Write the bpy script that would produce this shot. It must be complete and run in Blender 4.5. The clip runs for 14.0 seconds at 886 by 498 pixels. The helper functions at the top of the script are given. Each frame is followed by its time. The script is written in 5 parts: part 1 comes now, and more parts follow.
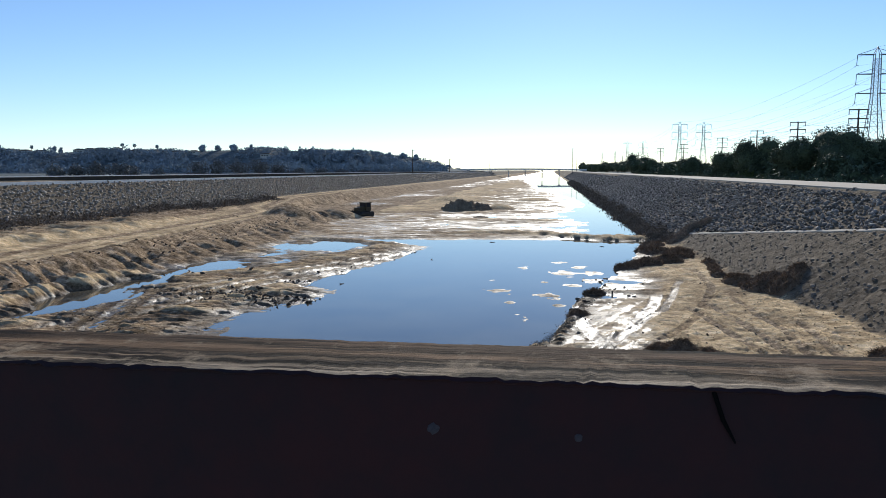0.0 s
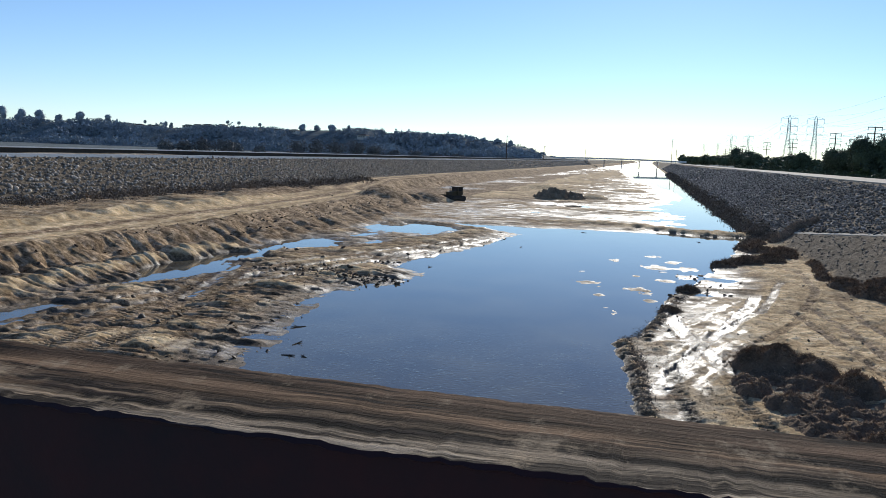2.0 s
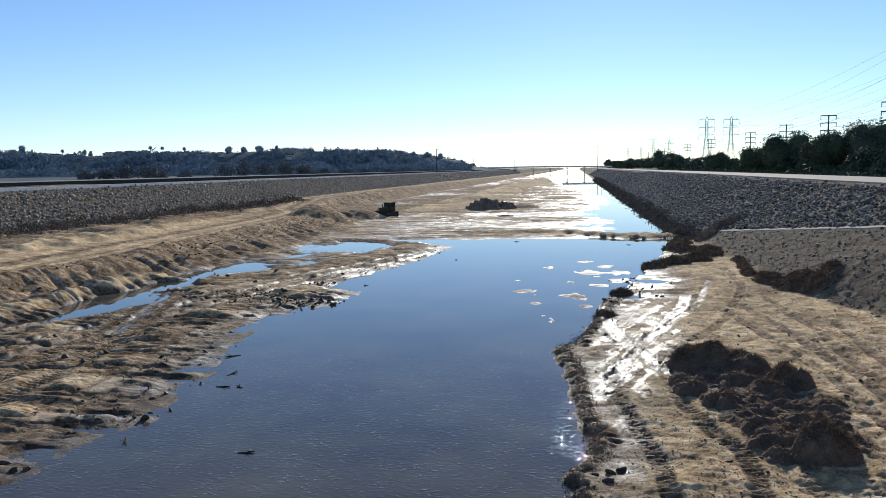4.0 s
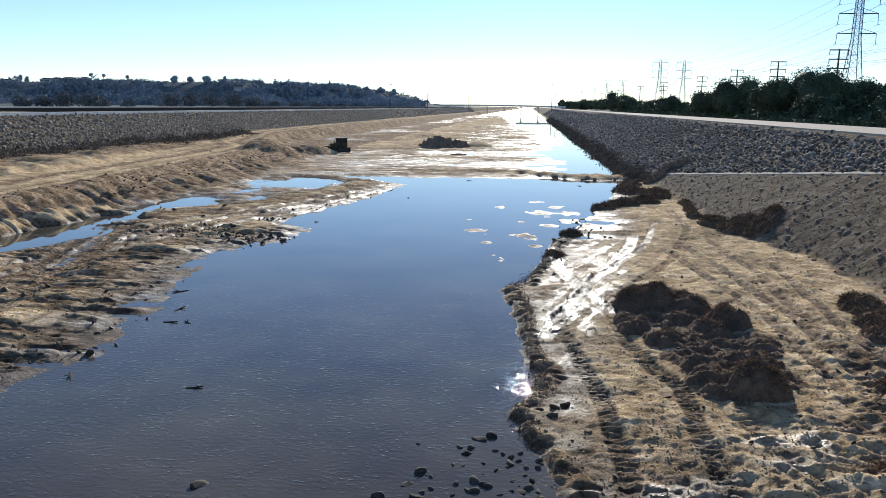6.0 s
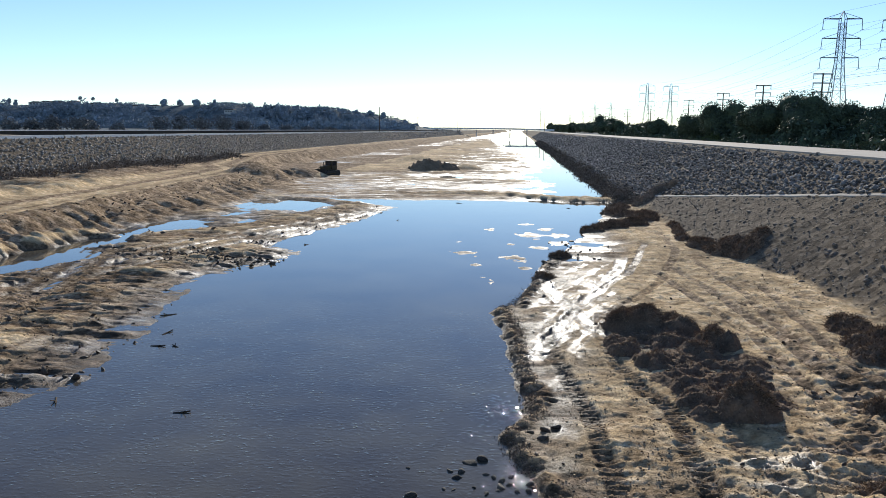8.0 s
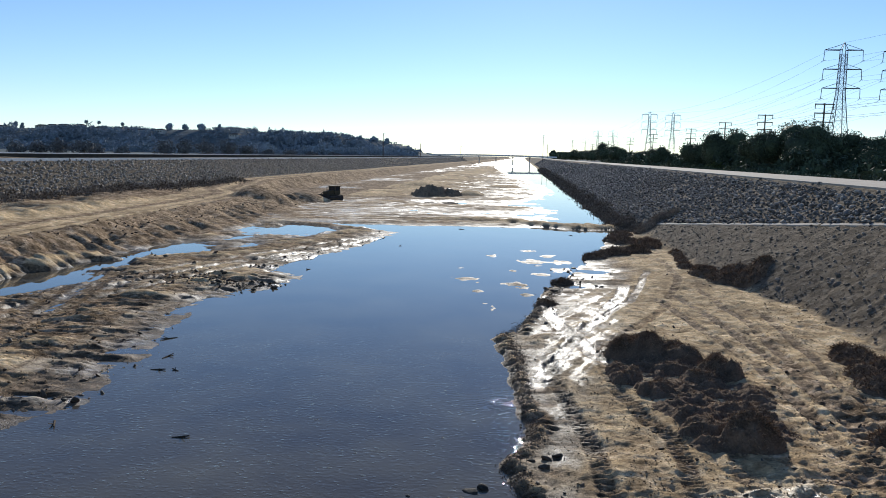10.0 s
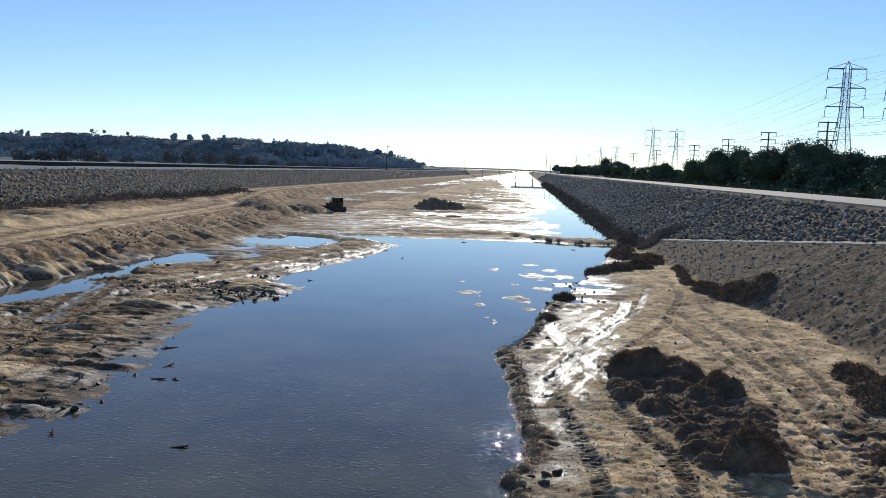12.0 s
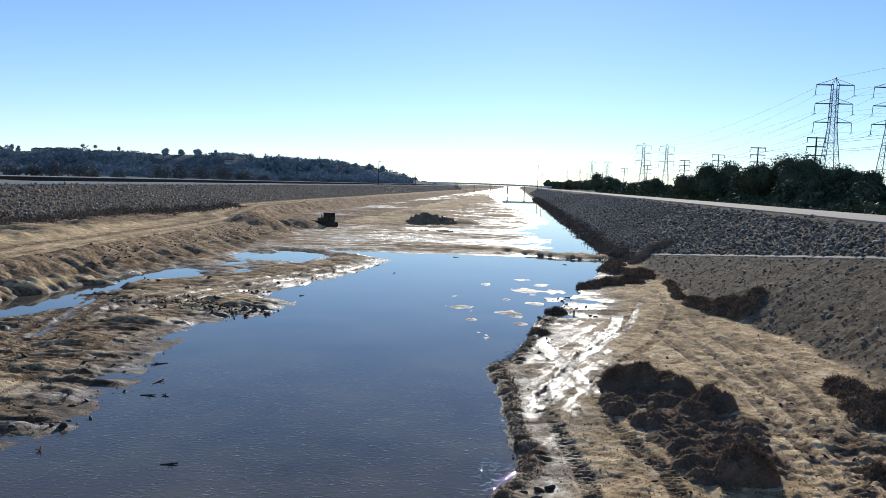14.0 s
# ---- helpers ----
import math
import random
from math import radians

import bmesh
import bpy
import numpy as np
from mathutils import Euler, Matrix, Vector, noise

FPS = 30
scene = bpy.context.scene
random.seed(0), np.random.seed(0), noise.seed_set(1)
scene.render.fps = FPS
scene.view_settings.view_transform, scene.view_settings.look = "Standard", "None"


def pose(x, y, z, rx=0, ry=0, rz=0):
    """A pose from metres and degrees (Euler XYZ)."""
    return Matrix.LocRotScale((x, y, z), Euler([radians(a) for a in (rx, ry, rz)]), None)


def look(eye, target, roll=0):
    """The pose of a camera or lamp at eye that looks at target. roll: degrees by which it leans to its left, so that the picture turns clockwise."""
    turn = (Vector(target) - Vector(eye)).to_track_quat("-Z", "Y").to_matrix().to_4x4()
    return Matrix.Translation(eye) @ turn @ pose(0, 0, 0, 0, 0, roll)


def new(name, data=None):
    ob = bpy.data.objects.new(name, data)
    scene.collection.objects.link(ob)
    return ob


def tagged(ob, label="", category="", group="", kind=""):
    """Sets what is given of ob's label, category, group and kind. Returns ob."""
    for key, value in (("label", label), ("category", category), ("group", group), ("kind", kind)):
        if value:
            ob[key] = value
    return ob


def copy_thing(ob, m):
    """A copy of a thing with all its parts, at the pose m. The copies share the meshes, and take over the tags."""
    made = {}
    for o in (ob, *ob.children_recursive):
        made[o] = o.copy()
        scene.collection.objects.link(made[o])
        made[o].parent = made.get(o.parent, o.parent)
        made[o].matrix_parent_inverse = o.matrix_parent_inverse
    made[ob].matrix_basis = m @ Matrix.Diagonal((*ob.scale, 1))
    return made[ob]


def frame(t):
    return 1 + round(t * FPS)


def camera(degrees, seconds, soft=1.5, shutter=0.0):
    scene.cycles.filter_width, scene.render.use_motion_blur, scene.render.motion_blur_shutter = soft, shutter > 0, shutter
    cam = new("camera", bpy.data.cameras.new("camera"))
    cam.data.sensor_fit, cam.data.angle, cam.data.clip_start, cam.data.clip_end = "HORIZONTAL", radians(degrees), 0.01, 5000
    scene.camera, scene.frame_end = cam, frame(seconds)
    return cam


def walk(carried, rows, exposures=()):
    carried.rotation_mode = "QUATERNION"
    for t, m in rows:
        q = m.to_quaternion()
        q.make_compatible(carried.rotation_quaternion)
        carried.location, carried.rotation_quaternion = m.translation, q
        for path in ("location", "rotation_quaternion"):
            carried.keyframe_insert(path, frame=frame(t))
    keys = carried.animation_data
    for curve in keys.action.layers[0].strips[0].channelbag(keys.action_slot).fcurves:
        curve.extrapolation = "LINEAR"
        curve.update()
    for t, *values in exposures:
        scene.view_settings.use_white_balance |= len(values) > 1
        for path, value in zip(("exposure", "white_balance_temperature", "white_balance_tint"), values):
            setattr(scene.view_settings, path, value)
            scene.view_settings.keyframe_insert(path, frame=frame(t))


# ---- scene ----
# The channel runs along +y, the water lies at z = 0, and the camera stands on a bridge over it.
EYE = 10.0
cam = camera(60.5, 14.0, soft=0.6)
ROWS = [  # seconds, x, y, z, yaw, pitch, roll
    (0.0, 0.0, 0.0, 0.0, 8.08, -5.92, 0.00),
    (0.5, 0.0, 0.04, 0.0, 8.71, -5.91, 0.17),
    (1.0, 0.0, 0.09, 0.0, 9.91, -7.02, 0.19),
    (1.5, -0.01, 0.15, 0.0, 11.90, -7.65, 0.54),
    (2.0, -0.02, 0.21, 0.01, 14.85, -7.12, 2.00),
    (2.5, -0.02, 0.345, 0.04, 15.31, -6.78, 1.27),
    (3.0, -0.02, 0.45, 0.08, 12.14, -6.14, 0.89),
    (3.5, -0.01, 0.50, 0.10, 10.20, -6.48, -0.45),
    (4.0, 0.0, 0.52, 0.12, 9.99, -6.01, -0.73),
    (4.2, 0.0, 0.53, 0.12, 8.28, -4.64, -0.21),
    (6.3, 0.0, 0.56, 0.13, 6.31, -11.03, 0.76),
    (6.5, 0.0, 0.56, 0.13, 6.50, -10.80, 0.72),
    (7.0, 0.0, 0.56, 0.13, 6.51, -9.94, 0.84),
    (7.5, 0.0, 0.56, 0.13, 6.07, -9.45, 1.04),
    (8.0, 0.0, 0.56, 0.13, 5.55, -8.98, 0.75),
    (10.5, 0.0, 0.56, 0.13, 5.83, -6.65, 1.54),
    (11.0, 0.0, 0.56, 0.13, 5.77, -6.38, 1.89),
    (11.5, 0.0, 0.56, 0.13, 5.80, -6.25, 1.84),
    (12.0, 0.0, 0.56, 0.13, 5.95, -6.06, 1.98),
    (12.5, 0.0, 0.56, 0.13, 5.89, -5.88, 2.07),
    (13.0, 0.0, 0.56, 0.13, 5.75, -5.68, 1.76),
    (13.5, 0.0, 0.56, 0.13, 5.56, -5.36, 1.71),
    (14.0, 0.0, 0.56, 0.13, 5.37, -4.92, 1.97),
]
walk(cam, [(t, pose(x, y, EYE + z, 90 + p, 0, yaw) @ pose(0, 0, 0, 0, 0, r)) for t, x, y, z, yaw, p, r in ROWS],
     exposures=[(0.0, 0.12, 6150, 9), (4.2, 0.12, 6150, 9), (6.3, 0.31, 6250, 9), (8.2, 0.31, 6250, 9), (10.4, 0.06, 6150, 9), (14.0, 0.10, 6150, 9)])

# ---- light ----
SUN_ELEV, SUN_AZ = radians(19.4), radians(1.9)   # the sun stands ahead, over the channel
world = bpy.data.worlds.new("world")
scene.world = world
world.use_nodes = True
wn = world.node_tree.nodes
sky = wn.new("ShaderNodeTexSky")
sky.sky_type = "NISHITA"
sky.sun_disc = False
sky.sun_elevation, sky.sun_rotation = SUN_ELEV, SUN_AZ
sky.air_density, sky.dust_density, sky.ozone_density = 0.85, 0.025, 2.2
wn["Background"].inputs["Strength"].default_value = 0.115
tint = wn.new("ShaderNodeMix")
tint.data_type, tint.blend_type = "RGBA", "MULTIPLY"
tint.inputs[0].default_value = 1.0
tint.inputs[7].default_value = (0.86, 0.92, 1.04, 1)
world.node_tree.links.new(sky.outputs[0], tint.inputs[6])
world.node_tree.links.new(tint.outputs[2], wn["Background"].inputs["Color"])
sun = new("sun", bpy.data.lights.new("sun", "SUN"))
sun.data.energy, sun.data.angle, sun.data.color = 5.0, radians(0.53), (1.0, 0.93, 0.82)
sun.matrix_world = look((0, 0, 0), (-math.sin(SUN_AZ) * math.cos(SUN_ELEV), -math.cos(SUN_AZ) * math.cos(SUN_ELEV), -math.sin(SUN_ELEV)))


# ---- materials ----
def material(name):
    m = bpy.data.materials.new(name)
    m.use_nodes = True
    return m, m.node_tree.nodes, m.node_tree.links, m.node_tree.nodes["Principled BSDF"]


def coords(n, l, scale=(1, 1, 1), where="Object"):
    tc = n.new("ShaderNodeTexCoord")
    mp = n.new("ShaderNodeMapping")
    mp.inputs["Scale"].default_value = scale
    l.new(tc.outputs[where], mp.inputs["Vector"])
    return mp.outputs[0]


def noise_tex(n, l, vec, scale, detail=6.0, rough=0.6):
    t = n.new("ShaderNodeTexNoise")
    t.inputs["Scale"].default_value, t.inputs["Detail"].default_value, t.inputs["Roughness"].default_value = scale, detail, rough
    l.new(vec, t.inputs["Vector"])
    return t.outputs["Fac"]


def ramp(n, l, fac, *stops):
    r = n.new("ShaderNodeValToRGB")
    while len(r.color_ramp.elements) < len(stops):
        r.color_ramp.elements.new(0.5)
    for e, (p, c) in zip(r.color_ramp.elements, stops):
        e.position = p
        e.color = (*c, 1) if len(c) == 3 else c
    l.new(fac, r.inputs[0])
    return r.outputs["Color"]


def grey(v):
    return (v, v, v)


def mixed(n, l, fac, a, b, mode="MIX"):
    m = n.new("ShaderNodeMix")
    m.data_type, m.blend_type = "RGBA", mode
    for sock, v in ((m.inputs[0], fac), (m.inputs[6], a), (m.inputs[7], b)):
        if isinstance(v, (int, float)):
            sock.default_value = v
        elif isinstance(v, tuple):
            sock.default_value = (*v, 1)
        else:
            l.new(v, sock)
    return m.outputs[2]


def bump(n, l, bsdf, height, strength, distance):
    b = n.new("ShaderNodeBump")
    b.inputs["Strength"].default_value, b.inputs["Distance"].default_value = strength, distance
    l.new(height, b.inputs["Height"])
    l.new(b.outputs[0], bsdf.inputs["Normal"])
    return b


def plain(name, low, high, scale=3.0, rough=0.85, relief=0.02, metal=0.0, stretch=(1, 1, 1), random=0.0):
    """A surface whose colour goes between two tones at two sizes of grain."""
    m, n, l, b = material(name)
    v = coords(n, l, stretch)
    fine, broad = noise_tex(n, l, v, scale * 6), noise_tex(n, l, v, scale * 0.6, 3)
    c = mixed(n, l, 0.5, ramp(n, l, fine, (0.3, low), (0.7, high)), ramp(n, l, broad, (0.3, low), (0.7, high)))
    if random:
        oi = n.new("ShaderNodeObjectInfo")
        ge = n.new("ShaderNodeNewGeometry")
        ad = n.new("ShaderNodeMath")
        l.new(oi.outputs["Random"], ad.inputs[0]), l.new(ge.outputs["Random Per Island"], ad.inputs[1])
        fr = n.new("ShaderNodeMath")
        fr.operation = "FRACT"
        l.new(ad.outputs[0], fr.inputs[0])
        c = mixed(n, l, 1.0, c, ramp(n, l, fr.outputs[0], (0.0, grey(1 - random)), (1.0, grey(1 + random))), "MULTIPLY")
    l.new(c, b.inputs["Base Color"])
    b.inputs["Roughness"].default_value, b.inputs["Metallic"].default_value = rough, metal
    b.inputs["Specular IOR Level"].default_value = 0.08 if rough > 0.8 else 0.3
    if relief:
        bump(n, l, b, fine, 0.6, relief)
    return m


def ground_material():
    """Dry sand, brown mud and wet, shiny mud, told apart by the attributes wet and pale."""
    m, n, l, b = material("river_bed")
    v = coords(n, l)
    v2 = coords(n, l, (0.85, 1.15, 1))
    fine, mid, broad = noise_tex(n, l, v, 9.0, 8, 0.7), noise_tex(n, l, v2, 1.3, 8, 0.65), noise_tex(n, l, v, 0.12, 4)
    wet = n.new("ShaderNodeAttribute")
    wet.attribute_name = "wet"
    pale = n.new("ShaderNodeAttribute")
    pale.attribute_name = "pale"
    gravel = n.new("ShaderNodeAttribute")
    gravel.attribute_name = "gravel"
    sand = ramp(n, l, mid, (0.32, (0.42, 0.30, 0.17)), (0.5, (0.62, 0.465, 0.275)), (0.66, (0.78, 0.635, 0.425)))
    mud = ramp(n, l, mid, (0.33, (0.10, 0.068, 0.041)), (0.5, (0.27, 0.193, 0.122)), (0.66, (0.55, 0.42, 0.29)))
    soil = mixed(n, l, pale.outputs["Fac"], mud, sand)
    crisp = noise_tex(n, l, v2, 4.5, 12, 0.78)
    soil = mixed(n, l, ramp(n, l, pale.outputs["Fac"], (0.2, grey(0.85)), (0.9, grey(0.45))), soil, ramp(n, l, crisp, (0.40, grey(0.35)), (0.5, grey(1.0)), (0.60, grey(1.6))), "MULTIPLY")
    woods = n.new("ShaderNodeAttribute")
    woods.attribute_name = "woods"
    # scrub is shifted to blue-grey, the haze over the bluff put into its colour
    scrub = ramp(n, l, noise_tex(n, l, v, 0.25, 8, 0.7), (0.35, (0.12, 0.145, 0.155)), (0.55, (0.16, 0.185, 0.19)), (0.72, (0.21, 0.22, 0.215)))
    soil = mixed(n, l, woods.outputs["Fac"], soil, scrub)
    soil = mixed(n, l, 0.8, soil, ramp(n, l, broad, (0.35, (0.72, 0.70, 0.68)), (0.65, (1.2, 1.18, 1.15))), "MULTIPLY")
    soil = mixed(n, l, 0.8, soil, ramp(n, l, noise_tex(n, l, v, 0.7, 5, 0.6), (0.38, (0.72, 0.69, 0.66)), (0.6, (1.22, 1.2, 1.17))), "MULTIPLY")
    stones = n.new("ShaderNodeTexVoronoi")
    stones.inputs["Scale"].default_value = 3.2
    l.new(v, stones.inputs["Vector"])
    cobble = ramp(n, l, stones.outputs["Color"], (0.1, (0.085, 0.067, 0.048)), (0.9, (0.25, 0.20, 0.145)))
    cobble = mixed(n, l, 0.45, cobble, ramp(n, l, mid, (0.38, grey(0.55)), (0.62, grey(1.25))), "MULTIPLY")
    soil = mixed(n, l, gravel.outputs["Fac"], soil, cobble)
    damp = mixed(n, l, wet.outputs["Fac"], soil, mixed(n, l, 1.0, soil, (0.36, 0.35, 0.34), "MULTIPLY"))
    l.new(damp, b.inputs["Base Color"])
    patch = ramp(n, l, mid, (0.35, grey(0.22)), (0.62, grey(0.6)))
    gloss = n.new("ShaderNodeAttribute")
    gloss.attribute_name = "gloss"
    dull = mixed(n, l, wet.outputs["Fac"], grey(0.97), grey(0.62))
    l.new(mixed(n, l, gloss.outputs["Fac"], dull, patch), b.inputs["Roughness"])
    l.new(mixed(n, l, gloss.outputs["Fac"], mixed(n, l, wet.outputs["Fac"], grey(0.02), grey(0.17)), grey(0.5)), b.inputs["Specular IOR Level"])
    hgt = mixed(n, l, 0.5, crisp, mid)
    bump(n, l, b, mixed(n, l, 0.35, hgt, fine), 1.0, 0.16)
    return m


def water_material():
    """Murky water: a mirror far off, ruffled by wavelets nearer the bridge."""
    m, n, l, b = material("water")
    wave = noise_tex(n, l, coords(n, l, (3.6, 6.6, 1)), 1.0, 2, 0.45)
    swell = noise_tex(n, l, coords(n, l, (0.5, 1.5, 1)), 1.0, 2, 0.5)
    crests = ramp(n, l, noise_tex(n, l, coords(n, l, (5.0, 7.0, 1)), 1.0, 1, 0.4), (0.60, grey(0.0)), (0.78, grey(0.8)))
    patches = noise_tex(n, l, coords(n, l, (0.9, 0.9, 1)), 1.0, 3, 0.7)
    mud = noise_tex(n, l, coords(n, l), 0.16, 3)
    l.new(ramp(n, l, mud, (0.35, (0.060, 0.051, 0.043)), (0.7, (0.115, 0.100, 0.070))), b.inputs["Base Color"])
    b.inputs["Roughness"].default_value = 0.01
    b.inputs["IOR"].default_value = 1.33
    bp = bump(n, l, b, mixed(n, l, 0.38, mixed(n, l, 0.7, swell, wave), crests), 0.1, 0.16)
    xyz = n.new("ShaderNodeSeparateXYZ")
    tc = n.new("ShaderNodeTexCoord")
    l.new(tc.outputs["Object"], xyz.inputs[0])
    rng_y = n.new("ShaderNodeMapRange")
    rng_y.inputs["From Min"].default_value, rng_y.inputs["From Max"].default_value = 24.0, 48.0
    rng_y.inputs["To Min"].default_value, rng_y.inputs["To Max"].default_value = 0.44, 0.005
    l.new(xyz.outputs["Y"], rng_y.inputs["Value"])
    breeze = n.new("ShaderNodeMath")
    breeze.operation = "MULTIPLY"
    l.new(rng_y.outputs[0], breeze.inputs[0])
    l.new(ramp(n, l, patches, (0.40, grey(0.20)), (0.66, grey(0.62))), breeze.inputs[1])
    l.new(breeze.outputs[0], bp.inputs["Strength"])
    return m


GROUND, WATER = ground_material(), water_material()
ROCK = plain("riprap_stone", (0.10, 0.093, 0.084), (0.31, 0.283, 0.25), 1.2, 0.9, 0.05, random=0.62)
ROCK_TAN = plain("tan_riprap_stone", (0.23, 0.20, 0.165), (0.50, 0.445, 0.375), 1.2, 0.9, 0.05, random=0.35)
ROAD = plain("pale_road_surface", (0.40, 0.34, 0.27), (0.56, 0.49, 0.40), 0.5, 0.95, 0.01)
CONCRETE = plain("concrete", (0.30, 0.29, 0.27), (0.46, 0.45, 0.42), 0.6, 0.9, 0.01)
STEEL = plain("galvanised_steel", (0.16, 0.17, 0.18), (0.26, 0.27, 0.28), 0.5, 0.6, 0.0, 0.6)
TIMBER_POLE = plain("pole_timber", (0.06, 0.045, 0.035), (0.12, 0.09, 0.07), 1.0, 0.9, 0.0)
WIRE = plain("wire", (0.10, 0.10, 0.11), (0.16, 0.16, 0.17), 1.0, 0.6, 0.0)


def smooth(e0, e1, x):
    t = np.clip((x - e0) / (e1 - e0), 0, 1)
    return t * t * (3 - 2 * t)


def lattice(ix, iy, seed):
    h = (ix * 374761393 + iy * 668265263 + seed * 974634541) & 0x7FFFFFFF
    h = ((h ^ (h >> 13)) * 1274126177) & 0x7FFFFFFF
    return ((h ^ (h >> 16)) & 0xFFFF) / 32767.5 - 1.0


def vnoise(x, y, seed=0):
    """Value noise, -1 to 1."""
    ix, iy = np.floor(x).astype(np.int64), np.floor(y).astype(np.int64)
    fx, fy = x - ix, y - iy
    u, v = fx * fx * (3 - 2 * fx), fy * fy * (3 - 2 * fy)
    a, b = lattice(ix, iy, seed), lattice(ix + 1, iy, seed)
    c, d = lattice(ix, iy + 1, seed), lattice(ix + 1, iy + 1, seed)
    return (a * (1 - u) + b * u) * (1 - v) + (c * (1 - u) + d * u) * v


def fbm(x, y, seed=0, octaves=5, gain=0.5):
    s, a = 0.0, 1.0
    for k in range(octaves):
        s = s + a * vnoise(x * 2 ** k + 17.3 * k, y * 2 ** k - 9.1 * k, seed + k)
        a *= gain
    return s


def along(y, *pts):
    ys, xs = zip(*pts)
    return np.interp(y, ys, xs)


# ---- the lie of the land ----
RIGHT_TOE, RIGHT_TOP, LEVEE = 14.7, 29.7, 8.2
LEFT_TOE, LEFT_TOP, LEFT_Z = -74.0, -81.0, 8.0


# ruts: (y, x) along each, half width, depth, spacing of the tread's marks, gloss, 1 on the sand spit or 0 on the mud flat
RUTS = (
    (((15, 2.8), (21.5, 2.95), (24, 2.85), (26.6, 2.65), (30, 2.2), (34, 1.7), (38, 1.5)), 0.32, 0.062, 0.27, 0.0, 1),
    (((15, 5.0), (22.8, 5.5), (24.6, 5.6), (27, 5.5), (29, 4.9), (32, 4.3), (36, 4.0), (40, 4.6), (43.5, 6.6), (49, 9.2), (63, 13.0), (75, 13.6)), 0.32, 0.062, 0.27, 0.0, 1),
    (((36, 1.2), (39, 2.6), (44.5, 4.4), (53, 7.8), (63, 10.2), (68, 11.2)), 0.30, 0.06, 0.0, 0.5, 1),
    (((33, 0.9), (35, 1.3), (41, 3.2), (46, 5.0), (55, 7.4), (60, 8.2)), 0.45, 0.05, 0.0, 1.0, 1),
    (((36, 4.1), (41, 3.2), (46, 2.5), (51.5, 2.0), (55, 1.9)), 0.40, 0.05, 0.0, 0.9, 1),
    (((26, 12.1), (30, 12.2), (38, 12.2), (47, 11.7), (56, 11.2)), 0.26, 0.085, 0.0, 0.0, 1),
    (((26, 10.9), (30, 11.2), (38, 11.0), (45, 10.3), (54, 9.6)), 0.26, 0.085, 0.0, 0.0, 1),
    (((25, 12.4), (29.5, 12.7), (37, 12.8), (44, 13.4), (58, 13.4)), 0.24, 0.08, 0.0, 0.0, 1),
    (((26, 14.2), (33, 13.6), (40, 14.4), (48, 15.2)), 0.24, 0.07, 0.0, 0.0, 1),
    (((16, 8.8), (20, 7.6), (24, 7.2), (26, 7.4)), 0.32, 0.045, 0.27, 0.0, 1),
    (((17, 13.5), (21, 11.6), (24, 11.2), (28, 12.0)), 0.32, 0.045, 0.27, 0.0, 1),
    (((30, -31.5), (39.5, -29.9), (47.8, -27.9), (56.6, -25.8), (67, -22.4), (77, -17.6)), 0.50, 0.17, 0.0, 0.7, 0),
    (((30, -33.8), (39.5, -32.2), (47.8, -30.2), (56.6, -28.2), (67, -24.9), (77, -20.2), (90, -17.0)), 0.50, 0.17, 0.0, 0.9, 0),
    (((32, -37.5), (44, -35.0), (56, -31.0), (66, -27.5), (76, -23.0), (88, -19.5)), 0.45, 0.14, 0.0, 0.6, 0),
    (((22, -26.5), (33, -27.4), (44, -30.0), (60, -35.0)), 0.50, 0.12, 0.34, 0.2, 0),
    (((22, -24.2), (33, -25.0), (44, -27.6), (60, -33.0)), 0.50, 0.12, 0.34, 0.2, 0),
    (((24, -21.0), (34, -21.5), (44, -23.0), (54, -22.5)), 0.45, 0.06, 0.0, 0.2, 0),
)


